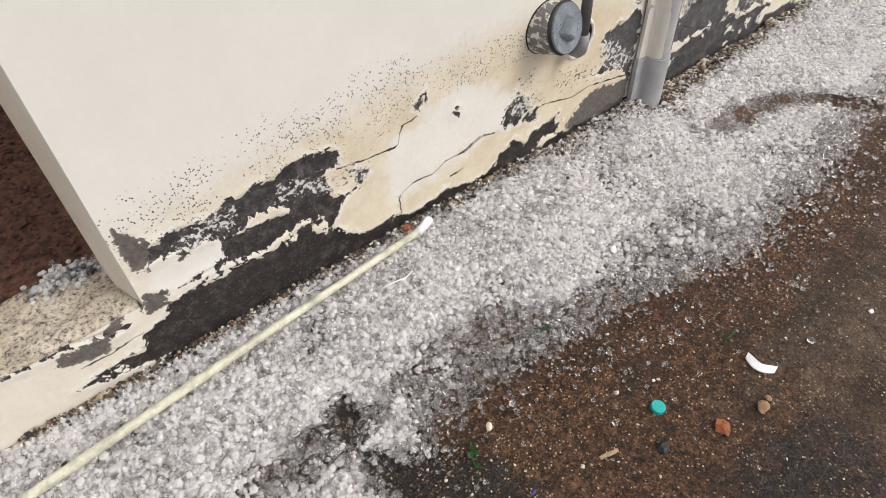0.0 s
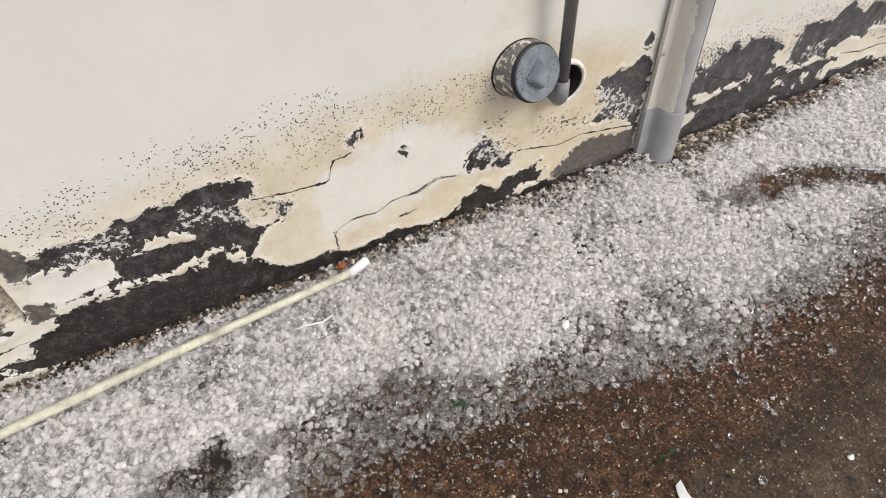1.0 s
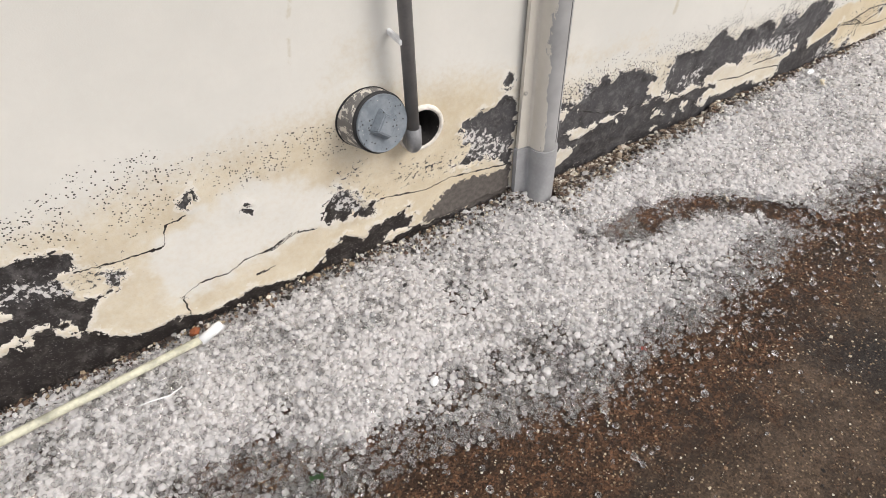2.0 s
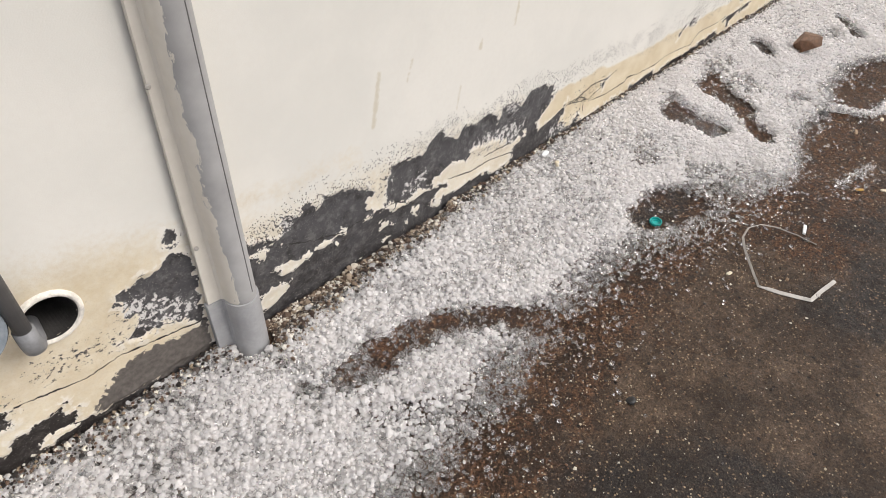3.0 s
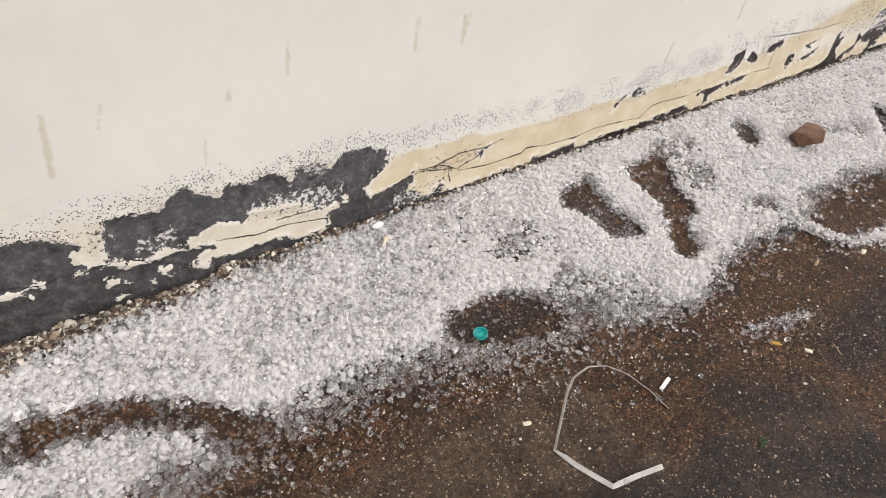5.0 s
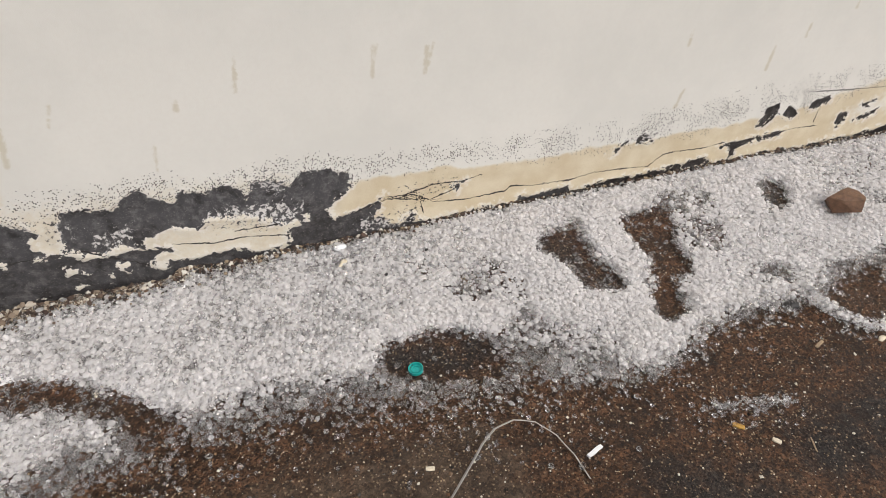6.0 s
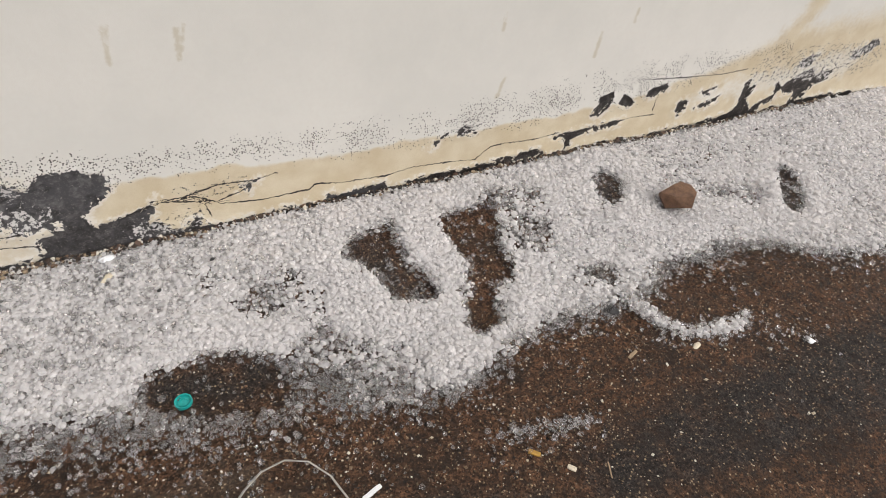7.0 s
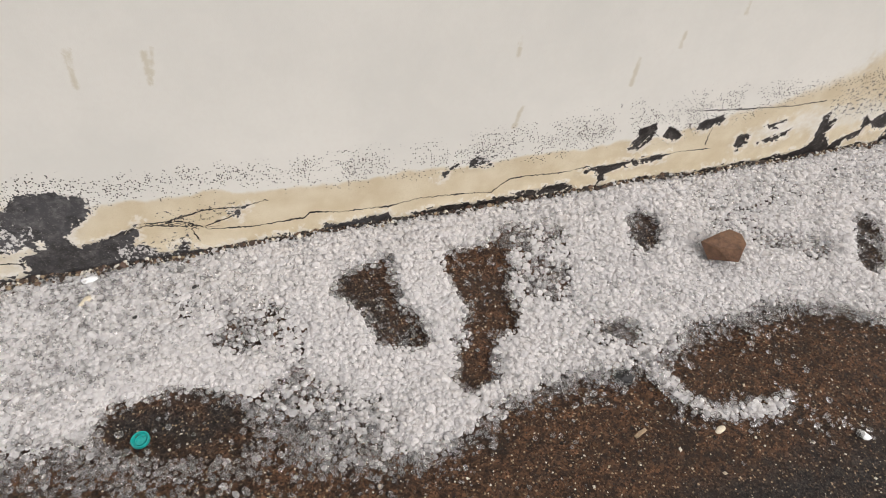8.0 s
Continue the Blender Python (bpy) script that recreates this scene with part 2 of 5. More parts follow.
def scatter_material(name, tones, rough=0.6):
    """Grains whose colour differs from one to the next."""
    n = Nodes(name)
    ramp = n.tree.nodes.new("ShaderNodeValToRGB")
    ramp.color_ramp.interpolation = "CONSTANT"
    for i, t in enumerate(tones):
        e = ramp.color_ramp.elements[i] if i < 2 else ramp.color_ramp.elements.new(i / len(tones))
        e.position, e.color = i / len(tones), (*t, 1)
    n.put(ramp.inputs[0], n.island())
    n.bump(n.noise(500, 3), 0.4, 0.0006)
    return n.done(ramp.outputs[0], rough)


M["grit"] = scatter_material("grit", [(0.50, 0.42, 0.30), (0.16, 0.095, 0.05), (0.05, 0.03, 0.018), (0.62, 0.57, 0.47), (0.13, 0.075, 0.04), (0.055, 0.032, 0.019), (0.10, 0.058, 0.030), (0.022, 0.015, 0.011), (0.23, 0.14, 0.075), (0.13, 0.06, 0.028), (0.07, 0.042, 0.024), (0.03, 0.02, 0.014), (0.18, 0.12, 0.07), (0.09, 0.05, 0.027)], 0.45)
M["chips"] = scatter_material("wall_crumbs", [(0.03, 0.022, 0.018), (0.66, 0.61, 0.52), (0.05, 0.033, 0.024), (0.02, 0.016, 0.014), (0.30, 0.23, 0.15), (0.09, 0.05, 0.032), (0.018, 0.014, 0.012), (0.13, 0.08, 0.05)])

M["sand"] = scatter_material("plaster_crumbs", [(0.36, 0.29, 0.21), (0.12, 0.08, 0.055), (0.52, 0.46, 0.38), (0.05, 0.03, 0.022), (0.26, 0.20, 0.145), (0.66, 0.62, 0.55), (0.07, 0.045, 0.032), (0.18, 0.13, 0.09)], 0.8)


def plug_material():
    n = Nodes("speckled_blue_grey_plug")
    a, g = n.noise(50, 5, 0.65), n.noise(300, 3)
    d, c = n.voronoi(190)
    col = n.mix(n.span(a, 0.3, 0.7), (0.15, 0.175, 0.20), (0.24, 0.265, 0.29))
    col = n.mix(n.math("MULTIPLY", n.span(c, 0.84, 0.86), n.span(n.math("ADD", d, n.math("MULTIPLY", g, 0.4)), 0.60, 0.42)), col, (0.035, 0.035, 0.035))
    d, c = n.voronoi(260)
    col = n.mix(n.math("MULTIPLY", n.span(c, 0.975, 0.98), n.span(d, 0.35, 0.25)), col, (0.45, 0.44, 0.42))
    n.bump(n.math("ADD", a, n.math("MULTIPLY", g, 0.5)), 0.5, 0.001)
    return n.done(col, n.span(a, 0.3, 0.7, (0.38, 0.55)))


def pipe_material():
    n = Nodes("overpainted_grey_pvc")
    sep = n.tree.nodes.new("ShaderNodeSeparateXYZ")
    n.put(sep.inputs[0], n.pos)
    x, y, z = sep.outputs
    wob = n.math("ADD", n.math("MULTIPLY", n.math("SUBTRACT", n.noise(16, 6, 0.75, n.stretch(1, 1, 0.35)), 0.5), 0.060), n.math("MULTIPLY", n.math("SUBTRACT", n.noise(90, 5, 0.7, n.stretch(1, 1, 0.5)), 0.5), 0.022))
    left = n.span(n.math("ADD", x, n.math("MULTIPLY", wob, 0.7)), 0.0045, 0.0035)
    back = n.span(n.math("ADD", n.math("SUBTRACT", y, 0.009), n.math("MULTIPLY", wob, 0.5)), -0.0015, 0.0015)
    upper = n.math("MULTIPLY", n.math("MAXIMUM", n.math("MULTIPLY", left, n.span(y, -0.040, -0.036)), back), n.span(z, 0.150, 0.153))
    grey = n.mix(n.span(n.noise(10, 4), 0.3, 0.7), (0.31, 0.305, 0.30), (0.42, 0.415, 0.41))
    low = n.mix(n.noise(30, 4), (0.24, 0.232, 0.224), (0.34, 0.33, 0.315))
    grey = n.mix(n.span(z, 0.150, 0.153), low, grey)
    n.bump(n.math("ADD", upper, n.math("MULTIPLY", n.noise(150, 3), 0.2)), 0.5, 0.001)
    return n.done(n.mix(upper, grey, n.mix(n.noise(40, 4), (0.60, 0.56, 0.49), (0.70, 0.66, 0.59))), n.span(n.noise(60, 3), 0.3, 0.7, (0.4, 0.6)))


def collar_material():
    n = Nodes("peeling_paint_on_pvc")
    a = n.noise(75, 6, 0.7, n.stretch(1, 0.6, 1))
    n.bump(n.span(a, 0.5, 0.53), 0.6, 0.001)
    return n.done(n.mix(n.span(a, 0.52, 0.545), n.mix(n.noise(40), (0.10, 0.092, 0.085), (0.22, 0.21, 0.20)), (0.64, 0.60, 0.53)), 0.6)


def sill_material():
    n = Nodes("crumbling_sill_plaster")
    a, b, f = n.noise(16, 5, 0.6), n.noise(120, 6, 0.72), n.noise(320, 4)
    col = n.mix(n.span(a, 0.35, 0.65), (0.46, 0.385, 0.28), (0.60, 0.535, 0.43))
    col = n.mix(n.math("MULTIPLY", n.span(b, 0.44, 0.56), 0.85), col, (0.27, 0.235, 0.20))
    col = n.mix(n.span(n.math("ADD", b, n.math("MULTIPLY", f, 0.25)), 0.70, 0.73), col, (0.07, 0.05, 0.04))
    n.bump(n.math("ADD", n.math("MULTIPLY", b, -1.0), n.math("MULTIPLY", f, 0.3)), 0.9, 0.004)
    return n.done(col, 0.85)


M["plug"], M["pipe"], M["collar"], M["sill"] = plug_material(), pipe_material(), collar_material(), sill_material()


# ---- building helpers ----
def mesh_object(name, verts, faces, material, smooth=False):
    me = bpy.data.meshes.new(name)
    me.from_pydata(verts, [], faces)
    if smooth:
        me.polygons.foreach_set("use_smooth", [True] * len(me.polygons))
    me.materials.append(material)
    return new(name, me)


def from_bm(name, bm, material, smooth=False):
    me = bpy.data.meshes.new(name)
    bm.normal_update()
    bm.to_mesh(me)
    bm.free()
    if smooth:
        me.polygons.foreach_set("use_smooth", [True] * len(me.polygons))
    me.materials.append(material)
    return new(name, me)


def part(name, bm, material, parent, label="", smooth=False):
    ob = from_bm(name, bm, material, smooth)
    ob.parent = parent
    return tagged(ob, label)


def box(x0, x1, y0, y1, z0, z1, bevel=0.0):
    bm = bmesh.new()
    bmesh.ops.create_cube(bm, size=1)
    bmesh.ops.transform(bm, matrix=Matrix.Translation(((x0 + x1) / 2, (y0 + y1) / 2, (z0 + z1) / 2)) @ Matrix.Diagonal((x1 - x0, y1 - y0, z1 - z0, 1)), verts=bm.verts)
    if bevel:
        bmesh.ops.bevel(bm, geom=bm.edges[:], offset=bevel, segments=2, affect="EDGES")
    return bm


def lathe(profile, seg=40, matrix=None):
    """A turned body about z from (radius, height) pairs; radius 0 closes it."""
    bm = bmesh.new()
    rings = []
    for r, h in profile:
        if r == 0:
            rings.append([bm.verts.new((0, 0, h))])
        else:
            rings.append([bm.verts.new((r * math.cos(math.tau * i / seg), r * math.sin(math.tau * i / seg), h)) for i in range(seg)])
    for a, b in zip(rings, rings[1:]):
        for i in range(seg):
            j = (i + 1) % seg
            if len(a) == 1:
                bm.faces.new((a[0], b[i], b[j]))
            elif len(b) == 1:
                bm.faces.new((a[i], a[j], b[0]))
            else:
                bm.faces.new((a[i], a[j], b[j], b[i]))
    bmesh.ops.recalc_face_normals(bm, faces=bm.faces)
    if matrix is not None:
        bmesh.ops.transform(bm, matrix=matrix, verts=bm.verts)
    return bm


def tube(points, radius, seg=12, caps=True):
    """A round rod along a polyline; radius may be a number or one per point."""
    bm = bmesh.new()
    rings, n = [], len(points)
    pts = [Vector(p) for p in points]
    for k, p in enumerate(pts):
        way = (pts[min(k + 1, n - 1)] - pts[max(k - 1, 0)]).normalized()
        side = way.cross(Vector((0.13, 0.31, 0.94))).normalized()
        up = side.cross(way)
        r = radius if isinstance(radius, float) else radius[k]
        rings.append([bm.verts.new(p + r * (math.cos(math.tau * i / seg) * side + math.sin(math.tau * i / seg) * up)) for i in range(seg)])
    for a, b in zip(rings, rings[1:]):
        for i in range(seg):
            bm.faces.new((a[i], a[(i + 1) % seg], b[(i + 1) % seg], b[i]))
    if caps:
        bm.faces.new(rings[0][::-1])
        bm.faces.new(rings[-1])
    bmesh.ops.recalc_face_normals(bm, faces=bm.faces)
    return bm


def lump(rx, ry, rz, seed, rough=0.25, sub=2, chisel=0):
    """An irregular stone; chisel flattens some sides."""
    bm = bmesh.new()
    bmesh.ops.create_icosphere(bm, subdivisions=sub, radius=1)
    rng = random.Random(seed)
    cuts = [(Vector((rng.gauss(0, 1), rng.gauss(0, 1), rng.gauss(0, 1))).normalized(), rng.uniform(0.50, 0.72)) for _ in range(chisel)]
    for v in bm.verts:
        for w, d in cuts:
            over = v.co.dot(w) - d
            if over > 0:
                v.co -= over * w
        v.co *= 1 + rough * noise.noise(v.co * 1.7 + Vector((seed * 3.1, 0, 0)))
        v.co = Vector((v.co.x * rx, v.co.y * ry, v.co.z * rz))
    return bm


def smoothstep(a, b, v):
    s = np.clip((v - a) / (b - a), 0, 1)
    return s * s * (3 - 2 * s)


def lattice(nx, ny, seed):
    return np.random.RandomState(seed).rand(nx, ny)


def soft_noise(x, y, size, seed, octaves=3):
    """Smooth noise of about -1 to 1 over arrays of places; size is its largest cell in metres."""
    out, amp = np.zeros_like(x), 1.0
    for o in range(octaves):
        t = lattice(256, 256, seed + o)
        u, v = x / size + 37.3 * o + 50, y / size + 11.7 * o + 50
        i, j = np.floor(u).astype(int), np.floor(v).astype(int)
        fu, fv = u - i, v - j
        fu, fv = fu * fu * (3 - 2 * fu), fv * fv * (3 - 2 * fv)
        g = lambda a, b: t[(i + a) % 256, (j + b) % 256]
        out += amp * (2 * ((g(0, 0) * (1 - fu) + g(1, 0) * fu) * (1 - fv) + (g(0, 1) * (1 - fu) + g(1, 1) * fu) * fv) - 1)
        amp, size = amp * 0.5, size * 0.5
    return out / 1.5


def capsule(x, y, points):
    """How far inside (positive) or outside a stroke with a width of its own at each point."""
    best = np.full(x.shape, -9.0)
    for (ax, ay, ar), (bx, by, br) in zip(points, points[1:]):
        dx, dy = bx - ax, by - ay
        t = np.clip(((x - ax) * dx + (y - ay) * dy) / max(dx * dx + dy * dy, 1e-9), 0, 1)
        best = np.maximum(best, ar + t * (br - ar) - np.hypot(x - ax - t * dx, y - ay - t * dy))
    return best


def outlined(x, y, points):
    """How far inside (positive) or outside a closed outline; far outside it is only rough."""
    best = np.full(x.shape, -0.5)
    px, py = [p[0] for p in points], [p[1] for p in points]
    near = (x > min(px) - 0.12) & (x < max(px) + 0.12) & (y > min(py) - 0.12) & (y < max(py) + 0.12)
    u, v = x[near], y[near]
    gap, odd = np.full(u.shape, 9.0), np.zeros(u.shape, bool)
    for (ax, ay), (bx, by) in zip(points, points[1:] + points[:1]):
        dx, dy = bx - ax, by - ay
        t = np.clip(((u - ax) * dx + (v - ay) * dy) / max(dx * dx + dy * dy, 1e-9), 0, 1)
        gap = np.minimum(gap, np.hypot(u - ax - t * dx, v - ay - t * dy))
        if ay != by:
            odd ^= ((ay > v) != (by > v)) & (u < ax + (v - ay) * dx / (by - ay))
    best[near] = np.where(odd, gap, -gap)
    return best


def reach(x, y, shape):
    """Outlines have two numbers a point, lines a half width besides."""
    return outlined(x, y, shape) if len(shape[0]) == 2 else capsule(x, y, shape)


# ---- the lie of the land ----
WALL_Y = 1.0


def rise(y):
    """How the surface climbs towards the wall."""
    return 0.085 * smoothstep(0.5, 1.0, np.asarray(y, float))


def ground_z(x, y):
    """The dirt itself."""
    x, y = np.asarray(x, float), np.asarray(y, float)
    return rise(y) - 0.022 * smoothstep(0.45, 0.62, y) + 0.004 * soft_noise(x, y, 0.22, 5) * smoothstep(-3, -0.4, y) + 0.0015 * soft_noise(x, y, 0.03, 9)


# bare tracks and footprints trodden into the hail: lines with half widths, and how deep they go
HOLES = [
    ([(1.60, 0.775), (1.66, 0.782), (1.715, 0.788), (1.773, 0.782), (1.844, 0.748), (1.912, 0.708), (1.955, 0.67), (1.985, 0.618), (2.01, 0.55), (1.97, 0.56), (1.930, 0.605), (1.885, 0.665), (1.823, 0.702), (1.749, 0.732), (1.665, 0.748), (1.60, 0.760)], 0.88),
    ([(1.415, 0.83), (1.479, 0.815), (1.55, 0.800), (1.625, 0.788), (1.60, 0.755), (1.486, 0.768), (1.431, 0.780)], 0.50),
    ([(2.435, 0.65), (2.456, 0.672), (2.492, 0.669), (2.544, 0.68), (2.596, 0.671), (2.68, 0.652), (2.704, 0.625), (2.692, 0.581), (2.668, 0.559), (2.636, 0.55), (2.575, 0.56), (2.525, 0.562), (2.477, 0.59), (2.444, 0.615)], 1.0),
    ([(2.917, 0.83), (2.944, 0.867), (2.986, 0.881), (3.038, 0.878), (3.047, 0.832), (3.049, 0.789), (3.066, 0.732), (3.074, 0.69), (3.028, 0.687), (2.996, 0.707), (2.973, 0.744), (2.964, 0.786), (2.931, 0.806)], 1.0),
    ([(3.18, 0.873), (3.232, 0.878), (3.293, 0.89), (3.325, 0.876), (3.314, 0.823), (3.301, 0.767), (3.283, 0.714), (3.263, 0.677), (3.22, 0.672), (3.195, 0.698), (3.203, 0.744), (3.183, 0.79), (3.17, 0.837)], 1.0),
    ([(3.148, 0.634), (3.191, 0.665), (3.226, 0.651), (3.228, 0.617), (3.198, 0.57), (3.156, 0.56), (3.132, 0.585)], 1.0),
    ([(3.18, 0.68), (3.27, 0.69), (3.24, 0.63), (3.17, 0.63)], 0.65),
    ([(3.664, 0.87), (3.703, 0.898), (3.725, 0.876), (3.702, 0.813), (3.669, 0.795), (3.647, 0.815)], 1.0),
    ([(4.24, 0.66, 0.026), (4.30, 0.74, 0.034)], 0.95),
    ([(3.33, 0.93, 0.012), (3.40, 0.87, 0.06), (3.39, 0.78, 0.04)], 0.42),
    ([(3.475, 0.620, 0.016), (3.525, 0.605, 0.026)], 0.70),
    ([(2.71, 0.76, 0.03), (2.78, 0.80, 0.035), (2.82, 0.76, 0.03)], 0.30),
    ([(2.72, 0.61, 0.05), (2.83, 0.60, 0.06), (2.95, 0.55, 0.06)], 0.33),
    ([(4.02, 0.76, 0.03), (4.15, 0.72, 0.03)], 0.45),
    ([(0.20, 0.705, 0.014), (0.193, 0.685, 0.022), (0.19, 0.655, 0.010)], 0.95),
    ([(0.19, 0.575, 0.022), (0.24, 0.50, 0.045)], 0.95),
    ([(0.06, 0.66, 0.03), (0.14, 0.65, 0.04)], 0.45),
    ([(0.26, 0.66, 0.03), (0.42, 0.69, 0.03), (0.60, 0.66, 0.03)], 0.35),
    ([(1.44, 0.97, 0.030), (1.55, 0.978, 0.026), (1.75, 0.988, 0.016), (2.0, 0.995, 0.010)], 0.95),
    ([(2.25, 0.55, 0.05), (2.50, 0.52, 0.045), (2.75, 0.53, 0.045)], 0.30),
    ([(0.80, 0.60, 0.05), (0.95, 0.64, 0.05)], 0.30),
    ([(1.05, 0.60, 0.05), (1.22, 0.62, 0.05)], 0.25),
]


def hail_cover(x, y):
    """Depth of the hail from 0 (bare) to 1 (full), and how far inside its edge a place lies."""
    border = np.interp(x, (-1.0, 0.0, 0.24, 0.34, 0.5, 0.7, 0.9, 1.06, 1.2, 1.35, 1.53, 1.65, 1.76, 1.98, 2.08, 2.22, 2.36, 2.50, 2.62, 2.76, 2.86, 3.0, 3.16, 3.23, 3.30, 3.44, 3.56, 3.62, 3.67, 3.80, 3.95, 4.06, 4.15, 4.3, 5.0, 6.0),
                       (0.48, 0.44, 0.46, 0.61, 0.62, 0.585, 0.565, 0.515, 0.49, 0.51, 0.505, 0.53, 0.56, 0.56, 0.595, 0.58, 0.545, 0.495, 0.495, 0.505, 0.475, 0.440, 0.462, 0.498, 0.515, 0.502, 0.505, 0.53, 0.57, 0.572, 0.578, 0.555, 0.495, 0.42, 0.40, 0.40))
    inside = y - border + 0.018 + 0.020 * soft_noise(x, y, 0.16, 21) + 0.012 * soft_noise(x, y, 0.03, 25)
    ridge = capsule(x, y, [(3.54, 0.50, 0.028), (3.561, 0.43, 0.026), (3.60, 0.385, 0.028), (3.664, 0.362, 0.026), (3.74, 0.360, 0.026), (3.79, 0.375, 0.016)])
    inside = np.maximum(inside, 3.2 * ridge + 0.008 * soft_noise(x, y, 0.05, 23))
    inside = np.maximum(inside, 1.6 * capsule(x, y, [(3.80, 0.302, 0.008), (3.90, 0.273, 0.010)]) - 0.015)
    inside = np.maximum(inside, 2.0 * capsule(x, y, [(3.06, 0.315, 0.006), (3.17, 0.285, 0.018), (3.24, 0.27, 0.010)]))
    wear = 0.018 * soft_noise(x, y, 0.07, 31) + 0.010 * soft_noise(x, y, 0.02, 33)
    firm = smoothstep(2.8, 3.05, x)
    cover = smoothstep(-0.10 + 0.05 * firm, 0.15 - 0.05 * firm, inside) * (1 - 0.30 * np.clip(0.3 + soft_noise(x, y, 0.22, 35), 0, 1)) * (1 - 0.38 * smoothstep(0.76, 0.58, y) * smoothstep(3.0, 2.6, x) * smoothstep(1.70, 1.95, x))
    for line, depth in HOLES:
        trod = smoothstep(-0.036, 0.024, reach(x, y, line) + wear * (1 if depth > 0.7 else 2.2))
        cover = cover * (1 - depth * trod)
        if depth > 0.9:
            inside = inside - 0.26 * trod
    return cover, inside


def trodden_rim(x, y):
    """Where hail was pressed up round a print."""
    c = np.full(np.shape(x), -1.0)
    for line, depth in HOLES:
        if depth > 0.85:
            c = np.maximum(c, reach(x, y, line))
    return smoothstep(-0.12, -0.06, c) * smoothstep(0.0, -0.03, c)


def hail_top(x, y):
    c, _ = hail_cover(x, y)
    return ground_z(x, y) + 0.024 * c + 0.007 * trodden_rim(x, y) * c + 0.004 * c * soft_noise(x, y, 0.12, 41) + 0.011 * smoothstep(2.6, 2.9, x) * smoothstep(0.92, 1.0, y)


# ---- structure: ground ----
def grid_object(name, xs, ys, height, material, keep=None):
    gx, gy = np.meshgrid(xs, ys, indexing="ij")
    z = height(gx, gy)
    nx, ny = gx.shape
    idx = np.arange(nx * ny).reshape(nx, ny)
    f = np.stack((idx[:-1, :-1], idx[1:, :-1], idx[1:, 1:], idx[:-1, 1:]), -1).reshape(-1, 4)
    if keep is not None:
        k = keep(gx, gy)
        f = f[(k[:-1, :-1] & k[1:, :-1] & k[1:, 1:] & k[:-1, 1:]).ravel()]
        used = np.unique(f)
        remap = np.full(nx * ny, -1)
        remap[used] = np.arange(len(used))
        f = remap[f]
        pts = np.stack((gx, gy, z), -1).reshape(-1, 3)[used]
    else:
        pts = np.stack((gx, gy, z), -1).reshape(-1, 3)
    ob = mesh_object(name, pts.tolist(), f.tolist(), material, True)
    return ob, gx, gy


def build_ground():
    far = np.array((6, 8, 12, 20, 40, 80, 160, 320.0))
    xs = np.concatenate((-far[::-1] - 0.5, np.arange(-1.2, 5.6, 0.01), far + 0.5))
    ys = np.concatenate((-far[::-1], np.arange(-1.4, 1.03, 0.01), 1.1 + far / 2))
    ob, gx, gy = grid_object("ground", xs, ys, ground_z, M["ground"])
    slab = smoothstep(0.40, 0.18, gy + 0.10 * soft_noise(gx, gy, 0.5, 51) - 0.10 * smoothstep(1.4, 2.2, gx)) * smoothstep(0.5, 1.3, gx + 0.2 * gy)
    slab = np.maximum(slab * (1 - smoothstep(2.55, 2.75, gx) * smoothstep(3.3, 3.05, gx) * smoothstep(0.08, 0.2, gy)), smoothstep(-0.02, 0.03, capsule(gx, gy, [(0.98, 0.25, 0.05), (1.25, 0.2, 0.10), (1.5, 0.15, 0.08)])))
    slab = slab * smoothstep(3.3, 2.95, gx) * smoothstep(-1.35, -0.9, gy) * 0.9
    tar = np.zeros_like(gx)
    # dark tarry ground; the last four strokes only darken the trodden prints
    for line in ([(0.20, 0.66, 0.07), (0.17, 0.52, 0.09), (0.30, 0.40, 0.06)], [(0.66, 0.10, 0.06), (0.85, 0.05, 0.09)], [(1.70, 0.30, 0.06), (1.86, 0.12, 0.12), (1.95, -0.1, 0.12)],
                 [(2.50, 0.15, 0.05), (2.62, 0.02, 0.12), (2.75, 0.10, 0.05), (3.0, -0.05, 0.10)], [(3.25, 0.16, 0.07), (3.6, 0.16, 0.10), (3.9, 0.14, 0.12), (4.4, 0.10, 0.15)],
                 [(2.9, 0.20, 0.05), (3.05, 0.12, 0.05)], [(2.50, 0.64, 0.05), (2.66, 0.61, 0.05)], [(2.96, 0.85, 0.04), (3.03, 0.73, 0.04)], [(3.66, 0.83, 0.04), (3.70, 0.86, 0.04)], [(4.24, 0.67, 0.04), (4.3, 0.74, 0.04)]):
        tar = np.maximum(tar, smoothstep(-0.10, 0.06, capsule(gx, gy, line)))
    tar *= 1 + 0.7 * smoothstep(0.6, 0.4, gx)
    mud = smoothstep(-0.12, 0.10, capsule(gx, gy, [(2.80, 0.30, 0.06), (3.2, 0.34, 0.10), (3.6, 0.25, 0.14), (4.2, 0.25, 0.2), (4.3, 0.40, 0.15)]))
    tar = np.maximum(tar, 0.36 * mud)
    for key, val in (("slab", slab), ("tar", tar * 0.85)):
        ob.data.attributes.new(key, "FLOAT", "POINT").data.foreach_set("value", val.ravel().astype(np.float32))
    return tagged(ob, "wet brown dirt and tar-dark paving strewn with grit", "ground", kind="structure")


# ---- structure: the peeling wall ----
DARK, ISLE, CRACK, STREAK, FLAKE, GREY = range(6)
MARKS = {k: [] for k in range(6)}
PATCHES = {k: [] for k in range(6)}


def stroke(kind, *points):
    MARKS[kind].append(points)


def patch(kind, *outline):
    PATCHES[kind].append(outline)


